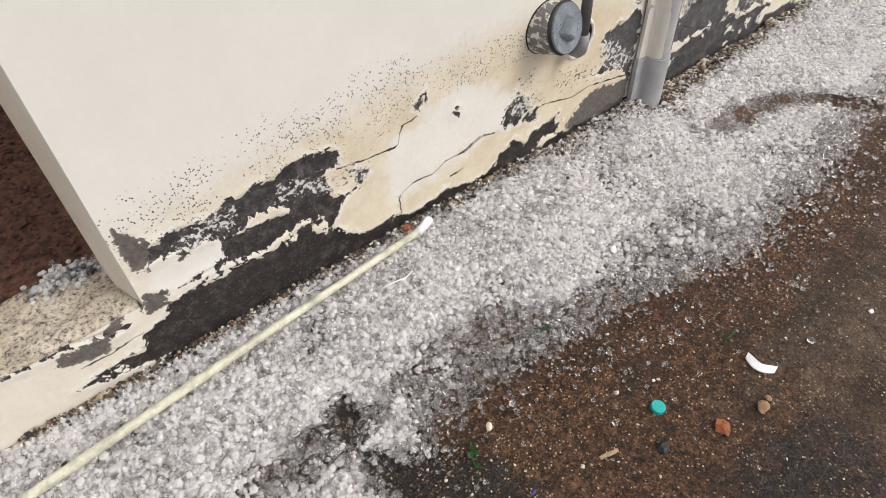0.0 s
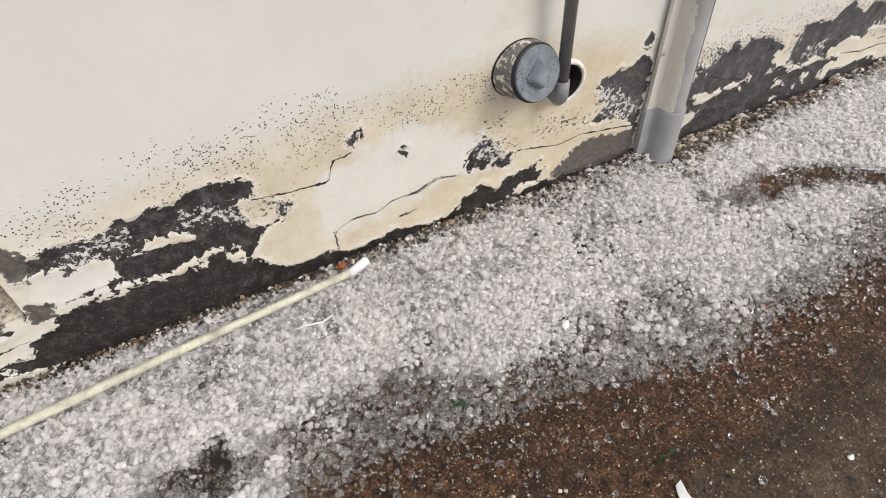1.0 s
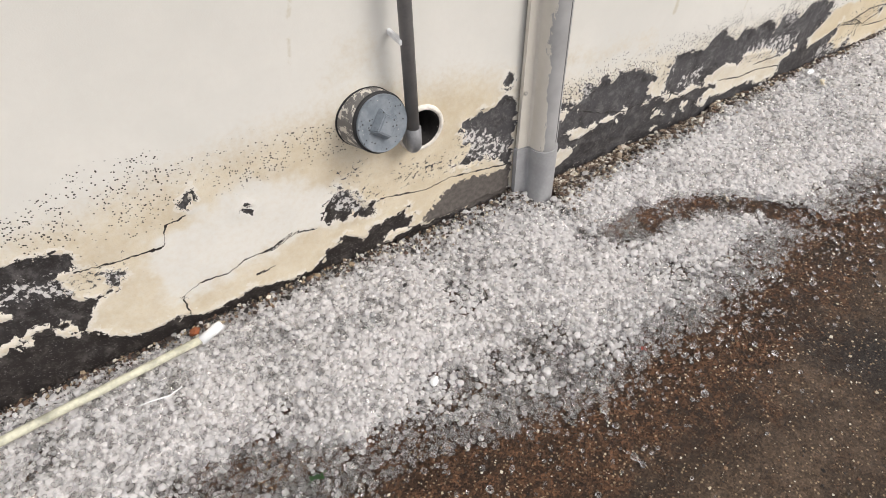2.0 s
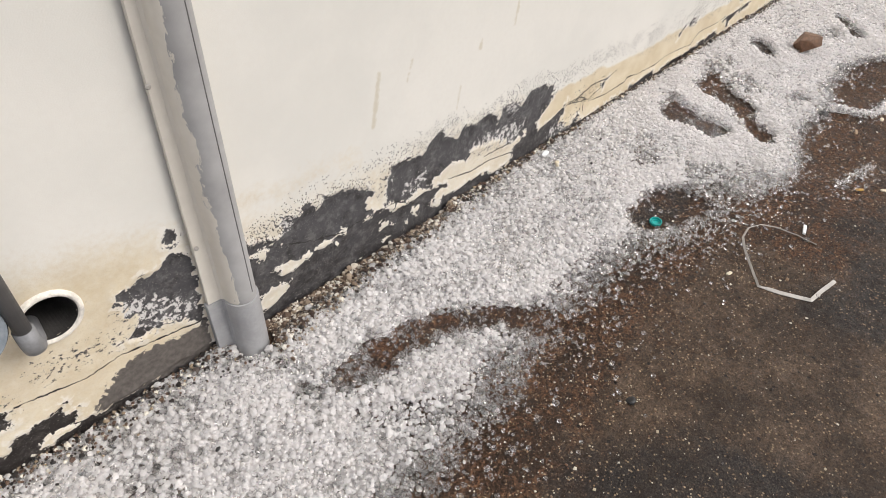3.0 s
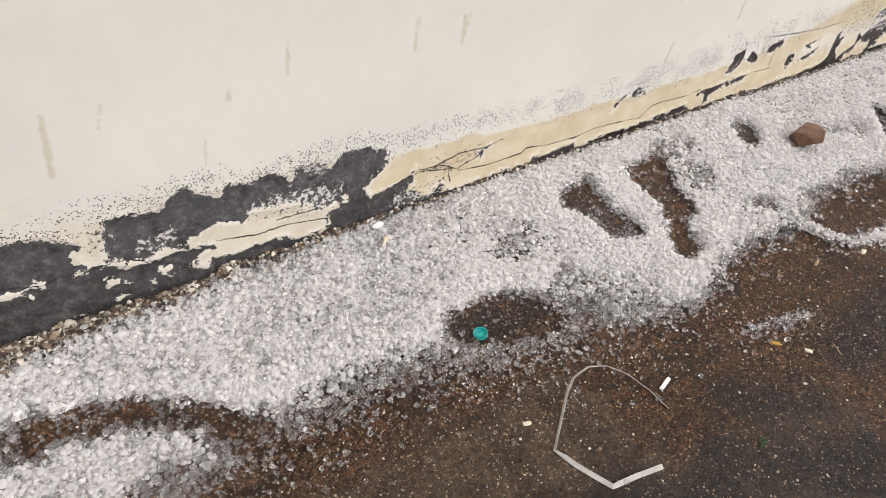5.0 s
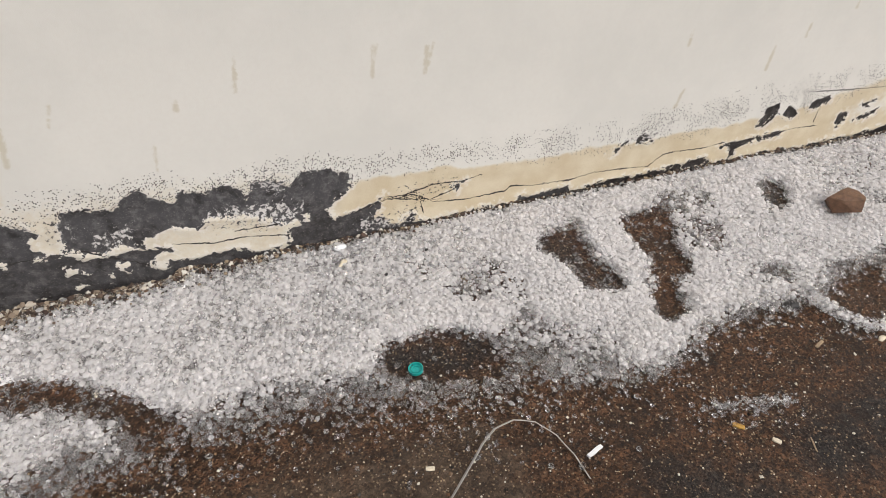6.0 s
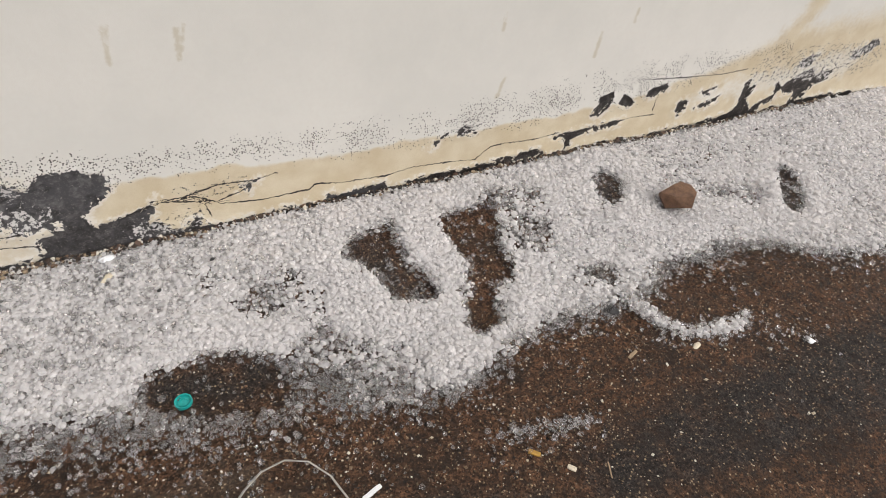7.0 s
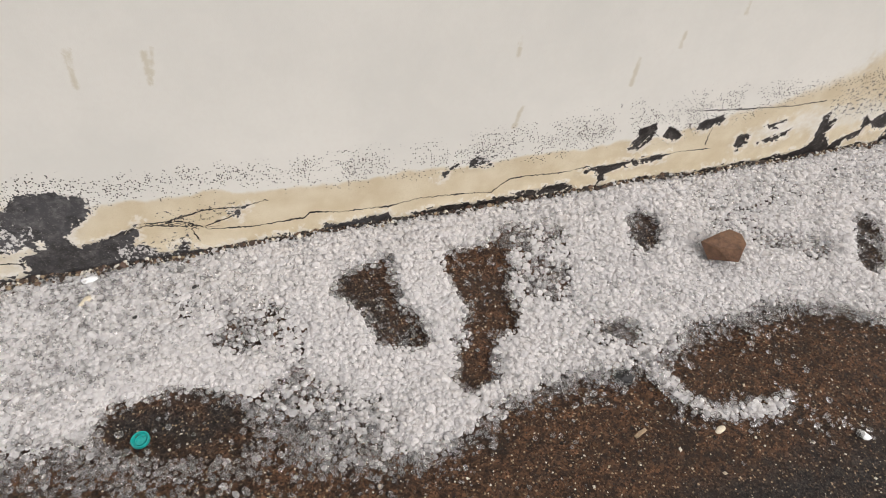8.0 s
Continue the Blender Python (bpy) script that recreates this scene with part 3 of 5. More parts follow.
def wall_marks():
    """Outlines (along the wall, height) of lost paint and of islands left, then lines with half widths: cracks, stains and flaking."""
    patch(DARK, (0.041, 0.361), (0.060, 0.354), (0.098, 0.366), (0.120, 0.362), (0.155, 0.352), (0.180, 0.365), (0.200, 0.379), (0.216, 0.369), (0.238, 0.372), (0.260, 0.377), (0.280, 0.372), (0.301, 0.373), (0.316, 0.385), (0.349, 0.387), (0.381, 0.385), (0.402, 0.378), (0.419, 0.376), (0.435, 0.367), (0.440, 0.336), (0.403, 0.331), (0.396, 0.303), (0.410, 0.260), (0.440, 0.248), (0.469, 0.267), (0.469, 0.298), (0.498, 0.285), (0.488, 0.266), (0.445, 0.242), (0.415, 0.225), (0.404, 0.202), (0.393, 0.184), (0.418, 0.146), (0.454, 0.122), (0.496, 0.120), (0.547, 0.122), (0.539, 0.066), (0.340, 0.067), (0.210, 0.065), (0.087, 0.060), (-0.016, 0.084), (-0.102, 0.102), (-0.131, 0.103), (-0.095, 0.116), (-0.050, 0.128), (-0.040, 0.138), (-0.034, 0.170), (-0.018, 0.168), (0.016, 0.188), (0.033, 0.205), (0.036, 0.224), (0.000, 0.255), (0.010, 0.333))
    patch(ISLE, (0.033, 0.322), (0.079, 0.318), (0.092, 0.316), (0.085, 0.298), (0.097, 0.304), (0.107, 0.320), (0.162, 0.303), (0.203, 0.298), (0.233, 0.308), (0.256, 0.315), (0.300, 0.294), (0.308, 0.281), (0.276, 0.287), (0.253, 0.286), (0.220, 0.286), (0.169, 0.291), (0.158, 0.275), (0.159, 0.250), (0.151, 0.240), (0.098, 0.240), (0.071, 0.237), (0.042, 0.227), (0.034, 0.245), (0.001, 0.258), (-0.017, 0.301), (0.003, 0.346), (0.005, 0.321))
    patch(ISLE, (0.037, 0.226), (0.086, 0.236), (0.149, 0.236), (0.220, 0.216), (0.256, 0.220), (0.321, 0.241), (0.378, 0.229), (0.371, 0.222), (0.323, 0.227), (0.252, 0.207), (0.197, 0.214), (0.145, 0.223), (0.078, 0.215), (0.035, 0.209))
    patch(ISLE, (0.096, 0.233), (0.135, 0.227), (0.158, 0.214), (0.143, 0.204), (0.130, 0.211), (0.108, 0.211), (0.097, 0.224))
    patch(ISLE, (0.279, 0.212), (0.301, 0.213), (0.308, 0.208), (0.302, 0.196), (0.285, 0.199))
    patch(ISLE, (0.348, 0.206), (0.368, 0.210), (0.378, 0.202), (0.375, 0.179), (0.357, 0.191))
    patch(GREY, (0.008, 0.419), (0.028, 0.391), (0.047, 0.364), (0.028, 0.311), (0.004, 0.318), (-0.001, 0.356))
    patch(GREY, (0.001, 0.262), (0.015, 0.258), (0.038, 0.242), (0.041, 0.219), (0.020, 0.211), (-0.007, 0.205), (-0.015, 0.225))
    patch(DARK, (0.622, 0.383), (0.653, 0.406), (0.654, 0.387), (0.641, 0.375))
    patch(DARK, (0.726, 0.328), (0.738, 0.332), (0.749, 0.323), (0.740, 0.314))
    patch(DARK, (0.547, 0.122), (0.582, 0.107), (0.635, 0.101), (0.699, 0.118), (0.779, 0.096), (0.830, 0.096), (0.874, 0.134), (0.935, 0.133), (0.937, 0.077), (0.795, 0.049), (0.630, 0.053), (0.539, 0.066))
    patch(GREY, (1.137, 0.139), (1.168, 0.170), (1.217, 0.183), (1.278, 0.168), (1.343, 0.162), (1.342, 0.077), (1.269, 0.085), (1.198, 0.090), (1.142, 0.091), (1.107, 0.087), (1.106, 0.115))
    patch(ISLE, (1.214, 0.148), (1.223, 0.153), (1.232, 0.144), (1.226, 0.135))
    patch(DARK, (1.214, 0.337), (1.233, 0.339), (1.260, 0.356), (1.291, 0.346), (1.319, 0.364), (1.351, 0.350), (1.356, 0.333), (1.346, 0.152), (1.323, 0.186), (1.297, 0.212), (1.271, 0.226), (1.249, 0.214), (1.228, 0.213), (1.191, 0.230), (1.220, 0.246), (1.236, 0.268), (1.213, 0.287), (1.229, 0.308), (1.212, 0.321))
    patch(DARK, (1.333, 0.419), (1.343, 0.402), (1.338, 0.389), (1.327, 0.380), (1.316, 0.391), (1.323, 0.408))
    patch(DARK, (0.884, 0.257), (0.907, 0.280), (0.924, 0.284), (0.938, 0.260), (0.956, 0.248), (0.970, 0.219), (0.996, 0.221), (0.982, 0.211), (0.997, 0.188), (0.964, 0.194), (0.936, 0.217), (0.911, 0.206), (0.900, 0.222), (0.886, 0.213), (0.880, 0.228))
    patch(DARK, (0.892, 0.144), (0.919, 0.158), (0.958, 0.130), (0.978, 0.159), (1.000, 0.152), (1.051, 0.161), (1.072, 0.172), (1.055, 0.140), (1.084, 0.137), (1.070, 0.103), (1.028, 0.115), (0.984, 0.088), (0.939, 0.104), (0.890, 0.096), (0.851, 0.100), (0.868, 0.136))
    patch(DARK, (0.807, 0.085), (0.882, 0.107), (0.940, 0.107), (0.985, 0.091), (1.048, 0.091), (1.115, 0.091), (1.198, 0.097), (1.338, 0.085), (1.336, 0.068), (1.194, 0.065), (1.108, 0.058), (0.977, 0.059), (0.873, 0.077), (0.810, 0.062))
    patch(DARK, (1.462, 0.296), (1.517, 0.274), (1.546, 0.267), (1.553, 0.291), (1.543, 0.304), (1.556, 0.312), (1.581, 0.302), (1.594, 0.301), (1.606, 0.321), (1.633, 0.309), (1.635, 0.294), (1.646, 0.299), (1.654, 0.313), (1.680, 0.309), (1.705, 0.310), (1.751, 0.290), (1.782, 0.271), (1.787, 0.258), (1.773, 0.243), (1.771, 0.217), (1.805, 0.193), (1.827, 0.193), (1.834, 0.213), (1.830, 0.241), (1.834, 0.255), (1.836, 0.271), (1.846, 0.282), (1.845, 0.303), (1.859, 0.303), (1.893, 0.296), (1.920, 0.283), (1.928, 0.291), (1.942, 0.284), (1.951, 0.296), (1.975, 0.313), (1.999, 0.323), (2.010, 0.326), (2.028, 0.309), (2.065, 0.283), (2.082, 0.295), (2.107, 0.298), (2.139, 0.284), (2.154, 0.299), (2.183, 0.303), (2.200, 0.296), (2.217, 0.276), (2.217, 0.255), (2.241, 0.280), (2.236, 0.296), (2.254, 0.295), (2.281, 0.298), (2.296, 0.284), (2.319, 0.275), (2.338, 0.280), (2.347, 0.299), (2.376, 0.297), (2.405, 0.300), (2.446, 0.288), (2.463, 0.282), (2.469, 0.262), (2.460, 0.238), (2.424, 0.210), (2.400, 0.188), (2.406, 0.153), (2.456, 0.146), (2.499, 0.147), (2.514, 0.180), (2.541, 0.183), (2.536, 0.165), (2.518, 0.139), (2.514, 0.111), (2.584, 0.097), (2.633, 0.091), (2.637, 0.058), (2.517, 0.068), (2.406, 0.057), (2.301, 0.066), (2.202, 0.056), (2.108, 0.055), (2.036, 0.051), (1.937, 0.072), (1.860, 0.086), (1.786, 0.093), (1.703, 0.100), (1.602, 0.121), (1.431, 0.202))
    patch(DARK, (1.430, 0.215), (1.600, 0.140), (1.800, 0.105), (1.800, 0.070), (1.430, 0.070))
    patch(ISLE, (1.445, 0.128), (1.500, 0.152), (1.555, 0.142), (1.530, 0.115), (1.480, 0.098), (1.445, 0.100))
    patch(ISLE, (1.991, 0.183), (2.026, 0.210), (2.051, 0.216), (2.099, 0.188), (2.127, 0.216), (2.153, 0.216), (2.188, 0.206), (2.215, 0.206), (2.239, 0.207), (2.271, 0.174), (2.300, 0.165), (2.320, 0.171), (2.356, 0.178), (2.361, 0.157), (2.330, 0.155), (2.310, 0.151), (2.301, 0.126), (2.311, 0.106), (2.281, 0.096), (2.222, 0.095), (2.166, 0.117), (2.111, 0.112), (2.059, 0.115), (2.025, 0.119), (2.014, 0.096), (1.990, 0.106), (1.980, 0.115), (2.002, 0.141), (2.036, 0.145), (2.021, 0.159), (1.981, 0.167), (1.949, 0.166), (1.918, 0.164), (1.907, 0.177), (1.921, 0.188), (1.951, 0.177), (1.974, 0.174))
    patch(ISLE, (1.914, 0.137), (1.937, 0.132), (1.937, 0.107), (1.915, 0.114))
    patch(ISLE, (1.811, 0.147), (1.820, 0.159), (1.832, 0.144), (1.858, 0.124), (1.850, 0.118), (1.829, 0.130), (1.810, 0.129))
    patch(ISLE, (1.661, 0.189), (1.673, 0.199), (1.693, 0.204), (1.704, 0.198), (1.701, 0.185), (1.683, 0.188), (1.667, 0.186), (1.642, 0.179), (1.619, 0.185), (1.598, 0.177), (1.594, 0.183), (1.623, 0.191))
    patch(ISLE, (1.527, 0.240), (1.532, 0.251), (1.539, 0.249), (1.537, 0.237), (1.529, 0.233))
    patch(ISLE, (1.675, 0.161), (1.678, 0.170), (1.685, 0.164), (1.682, 0.155))
    patch(ISLE, (1.473, 0.260), (1.500, 0.269), (1.512, 0.256), (1.503, 0.240), (1.481, 0.242))
    patch(ISLE, (1.510, 0.197), (1.540, 0.202), (1.572, 0.189), (1.594, 0.183), (1.585, 0.172), (1.559, 0.164), (1.532, 0.173))
    patch(ISLE, (1.893, 0.108), (1.901, 0.114), (1.902, 0.099), (1.894, 0.094))
    stroke(ISLE, (1.769, 0.189, 0.0055), (1.799, 0.198, 0.0055), (1.840, 0.189, 0.0055), (1.859, 0.172, 0.0055), (1.888, 0.166, 0.0055), (1.919, 0.171, 0.0055))
    stroke(ISLE, (1.598, 0.177, 0.0055), (1.622, 0.188, 0.0055), (1.669, 0.184, 0.0055))
    patch(DARK, (2.410, 0.144), (2.418, 0.151), (2.447, 0.158), (2.475, 0.163), (2.506, 0.178), (2.526, 0.193), (2.544, 0.198), (2.533, 0.175), (2.522, 0.152), (2.523, 0.135), (2.558, 0.117), (2.558, 0.090), (2.569, 0.087), (2.594, 0.094), (2.617, 0.121), (2.627, 0.110), (2.618, 0.081), (2.689, 0.086), (2.764, 0.090), (2.815, 0.095), (2.867, 0.095), (2.865, 0.074), (2.761, 0.065), (2.685, 0.060), (2.609, 0.049), (2.561, 0.052), (2.501, 0.048), (2.442, 0.045), (2.374, 0.044), (2.334, 0.056), (2.363, 0.112))
    patch(DARK, (2.727, 0.175), (2.735, 0.190), (2.760, 0.200), (2.752, 0.187), (2.744, 0.170))
    patch(DARK, (2.915, 0.074), (2.920, 0.107), (2.940, 0.117), (2.953, 0.104), (3.000, 0.108), (3.034, 0.120), (3.062, 0.114), (3.075, 0.124), (3.083, 0.087), (3.055, 0.077), (3.000, 0.074), (2.945, 0.071))
    patch(DARK, (3.202, 0.107), (3.284, 0.106), (3.329, 0.107), (3.359, 0.110), (3.406, 0.105), (3.427, 0.116), (3.466, 0.119), (3.528, 0.124), (3.546, 0.117), (3.560, 0.095), (3.470, 0.101), (3.425, 0.090), (3.364, 0.082), (3.303, 0.079), (3.205, 0.078), (3.084, 0.075), (3.083, 0.087))
    patch(DARK, (3.561, 0.152), (3.590, 0.160), (3.614, 0.164), (3.663, 0.161), (3.729, 0.163), (3.812, 0.168), (3.816, 0.158), (3.733, 0.151), (3.683, 0.150), (3.653, 0.142), (3.639, 0.135), (3.636, 0.116), (3.633, 0.097), (3.653, 0.078), (3.619, 0.090), (3.618, 0.119), (3.606, 0.144), (3.572, 0.139))
    patch(DARK, (3.677, 0.208), (3.695, 0.235), (3.694, 0.261), (3.735, 0.267), (3.747, 0.236), (3.726, 0.216), (3.707, 0.201))
    patch(DARK, (3.769, 0.229), (3.779, 0.250), (3.806, 0.248), (3.822, 0.218), (3.794, 0.213))
    patch(DARK, (3.866, 0.243), (3.883, 0.262), (3.908, 0.262), (3.932, 0.272), (3.941, 0.250), (3.919, 0.239), (3.897, 0.230))
    patch(DARK, (4.005, 0.156), (4.003, 0.189), (4.019, 0.197), (4.039, 0.200), (4.040, 0.166), (4.027, 0.145))
    patch(DARK, (4.080, 0.213), (4.106, 0.222), (4.151, 0.230), (4.131, 0.211), (4.099, 0.201))
    patch(DARK, (4.081, 0.160), (4.114, 0.174), (4.149, 0.178), (4.173, 0.194), (4.168, 0.166), (4.123, 0.157))
    patch(DARK, (3.918, 0.061), (3.960, 0.072), (4.007, 0.091), (4.050, 0.100), (4.118, 0.096), (4.183, 0.102), (4.246, 0.112), (4.270, 0.139), (4.265, 0.179), (4.260, 0.217), (4.280, 0.237), (4.292, 0.203), (4.313, 0.200), (4.308, 0.172), (4.300, 0.154), (4.340, 0.108), (4.359, 0.125), (4.390, 0.141), (4.420, 0.156), (4.409, 0.187), (4.417, 0.209), (4.441, 0.173), (4.439, 0.129), (4.392, 0.122), (4.362, 0.090), (4.328, 0.078), (4.273, 0.069), (4.174, 0.066), (4.076, 0.066), (4.004, 0.058), (3.932, 0.050))
    patch(DARK, (3.259, 0.225), (3.280, 0.247), (3.312, 0.242), (3.322, 0.220), (3.298, 0.219))
    patch(DARK, (3.194, 0.203), (3.214, 0.218), (3.236, 0.238), (3.232, 0.222), (3.200, 0.193))
    patch(DARK, (4.394, 0.097), (4.457, 0.104), (4.470, 0.092), (4.407, 0.085))
    patch(DARK, (4.524, 0.115), (4.553, 0.147), (4.581, 0.133), (4.555, 0.102))
    stroke(FLAKE, (0.308, 0.325, 0.010), (0.350, 0.316, 0.010), (0.398, 0.296, 0.011))
    stroke(FLAKE, (0.105, 0.323, 0.009), (0.186, 0.335, 0.010))
    stroke(FLAKE, (0.931, 0.257, 0.022), (0.980, 0.235, 0.020))
    stroke(FLAKE, (0.413, 0.303, 0.011), (0.481, 0.296, 0.011))
    stroke(CRACK, (0.430, 0.323, 0.003), (0.490, 0.314, 0.003), (0.576, 0.307, 0.003), (0.591, 0.351, 0.003), (0.625, 0.357, 0.003))
    stroke(CRACK, (0.566, 0.168, 0.003), (0.587, 0.182, 0.003), (0.619, 0.189, 0.003), (0.665, 0.184, 0.004), (0.703, 0.203, 0.003), (0.754, 0.202, 0.003), (0.806, 0.225, 0.004), (0.851, 0.210, 0.004))
    stroke(CRACK, (0.566, 0.168, 0.003), (0.566, 0.133, 0.003), (0.566, 0.097, 0.003))
    stroke(CRACK, (0.718, 0.152, 0.003), (0.749, 0.154, 0.004))
    stroke(DARK, (-0.254, 0.240, 0.003), (-0.203, 0.231, 0.003), (-0.145, 0.233, 0.004), (-0.083, 0.216, 0.007))
    stroke(DARK, (-0.072, 0.206, 0.007), (-0.048, 0.211, 0.006))
    stroke(GREY, (-0.161, 0.199, 0.016), (-0.104, 0.190, 0.022))
    stroke(DARK, (-0.176, 0.119, 0.004), (-0.133, 0.119, 0.008), (-0.072, 0.123, 0.011))
    stroke(CRACK, (-0.145, 0.165, 0.002), (-0.094, 0.163, 0.002), (-0.036, 0.174, 0.003))
    stroke(GREY, (-0.070, 0.222, 0.014), (-0.049, 0.237, 0.012))
    stroke(FLAKE, (1.232, 0.289, 0.019), (1.275, 0.242, 0.023), (1.313, 0.228, 0.015))
    stroke(FLAKE, (0.923, 0.271, 0.016), (0.960, 0.228, 0.012))
    stroke(FLAKE, (1.065, 0.263, 0.013), (1.130, 0.252, 0.015), (1.188, 0.247, 0.011))
    stroke(FLAKE, (0.935, 0.306, 0.011), (0.966, 0.314, 0.009))
    stroke(CRACK, (0.715, 0.203, 0.002), (0.766, 0.200, 0.002), (0.810, 0.219, 0.003), (0.854, 0.211, 0.003))
    stroke(CRACK, (0.718, 0.149, 0.003), (0.742, 0.152, 0.003))
    stroke(CRACK, (1.011, 0.222, 0.003), (1.118, 0.196, 0.003), (1.180, 0.204, 0.003), (1.334, 0.175, 0.003))
    stroke(FLAKE, (2.152, 0.212, 0.022), (2.281, 0.192, 0.024))
    stroke(FLAKE, (1.908, 0.208, 0.016), (1.955, 0.218, 0.010))
    stroke(FLAKE, (1.488, 0.314, 0.011), (1.558, 0.302, 0.010))
    stroke(FLAKE, (1.819, 0.271, 0.014), (1.821, 0.245, 0.012))
    stroke(FLAKE, (2.262, 0.305, 0.015), (2.299, 0.274, 0.011))
    stroke(CRACK, (2.046, 0.164, 0.003), (2.131, 0.146, 0.004), (2.204, 0.148, 0.004), (2.300, 0.130, 0.004))
    stroke(CRACK, (2.186, 0.170, 0.004), (2.281, 0.169, 0.004))
    stroke(CRACK, (1.513, 0.260, 0.003), (1.614, 0.213, 0.003), (1.708, 0.189, 0.003), (1.805, 0.194, 0.003), (1.861, 0.189, 0.003), (1.975, 0.118, 0.003))
    stroke(CRACK, (2.465, 0.161, 0.005), (2.552, 0.184, 0.004), (2.672, 0.157, 0.005), (2.742, 0.181, 0.005))
    stroke(DARK, (4.482, 0.173, 0.032), (4.548, 0.192, 0.038))
    stroke(DARK, (4.533, 0.098, 0.014), (4.703, 0.092, 0.016))
    stroke(DARK, (4.543, 0.137, 0.021), (4.591, 0.183, 0.024), (4.650, 0.195, 0.015))
    stroke(DARK, (4.741, 0.255, 0.021), (4.807, 0.278, 0.025))
    stroke(DARK, (4.485, 0.259, 0.014), (4.520, 0.264, 0.017))
    stroke(FLAKE, (4.309, 0.264, 0.035), (4.571, 0.247, 0.057), (4.831, 0.233, 0.044))
    stroke(FLAKE, (2.610, 0.195, 0.010), (2.644, 0.193, 0.008))
    stroke(FLAKE, (2.678, 0.192, 0.012), (2.719, 0.194, 0.012))
    stroke(FLAKE, (2.498, 0.113, 0.011), (2.572, 0.110, 0.015), (2.625, 0.133, 0.014))
    stroke(FLAKE, (4.305, 0.243, 0.021), (4.435, 0.243, 0.031))
    stroke(FLAKE, (3.291, 0.240, 0.009), (3.360, 0.245, 0.006))
    stroke(FLAKE, (2.285, 0.193, 0.015), (2.328, 0.200, 0.009))
    stroke(CRACK, (2.537, 0.191, 0.003), (2.624, 0.182, 0.003), (2.675, 0.148, 0.003), (2.769, 0.136, 0.003), (2.882, 0.139, 0.003), (2.896, 0.153, 0.003), (2.959, 0.140, 0.003), (3.078, 0.134, 0.003), (3.146, 0.144, 0.003), (3.229, 0.140, 0.004))
    stroke(CRACK, (2.603, 0.187, 0.003), (2.674, 0.203, 0.003), (2.755, 0.198, 0.003), (2.804, 0.205, 0.003))
    stroke(CRACK, (3.597, 0.158, 0.004), (3.676, 0.159, 0.004), (3.835, 0.169, 0.004), (3.929, 0.163, 0.004))
    stroke(CRACK, (3.846, 0.290, 0.004), (3.990, 0.276, 0.004), (4.131, 0.266, 0.004), (4.235, 0.269, 0.004))
    stroke(CRACK, (3.229, 0.140, 0.004), (3.331, 0.130, 0.004), (3.371, 0.162, 0.003), (3.414, 0.165, 0.003), (3.520, 0.159, 0.003), (3.580, 0.166, 0.004))
    stroke(CRACK, (2.641, 0.155, 0.003), (2.649, 0.127, 0.004))
    stroke(CRACK, (3.913, 0.184, 0.003), (3.911, 0.236, 0.004))
    stroke(STREAK, (1.817, 0.540, 0.004), (1.808, 0.484, 0.006), (1.798, 0.426, 0.005))
    stroke(STREAK, (1.909, 0.540, 0.003), (1.895, 0.497, 0.003))
    stroke(STREAK, (2.255, 0.599, 0.002), (2.245, 0.522, 0.004))
    stroke(STREAK, (2.128, 0.519, 0.004), (2.125, 0.499, 0.004))
    stroke(STREAK, (2.067, 0.422, 0.003), (2.057, 0.367, 0.003))
    stroke(STREAK, (2.534, 0.587, 0.003), (2.530, 0.516, 0.003))
    stroke(STREAK, (2.654, 0.568, 0.005), (2.650, 0.515, 0.005))
    stroke(STREAK, (2.667, 0.577, 0.003), (2.650, 0.510, 0.003))
    stroke(STREAK, (3.639, 0.453, 0.005), (3.637, 0.388, 0.005))
    stroke(STREAK, (3.352, 0.530, 0.003), (3.349, 0.493, 0.004))
    stroke(STREAK, (3.736, 0.504, 0.004), (3.734, 0.471, 0.003))
    stroke(STREAK, (3.377, 0.365, 0.005), (3.364, 0.315, 0.005))
    stroke(STREAK, (3.874, 0.562, 0.004), (3.874, 0.537, 0.005))
    stroke(STREAK, (2.541, 0.585, 0.003), (2.534, 0.544, 0.002))
    stroke(STREAK, (0.902, 0.712, 0.002), (0.890, 0.664, 0.003))
    stroke(STREAK, (0.884, 0.630, 0.001), (0.875, 0.585, 0.002))


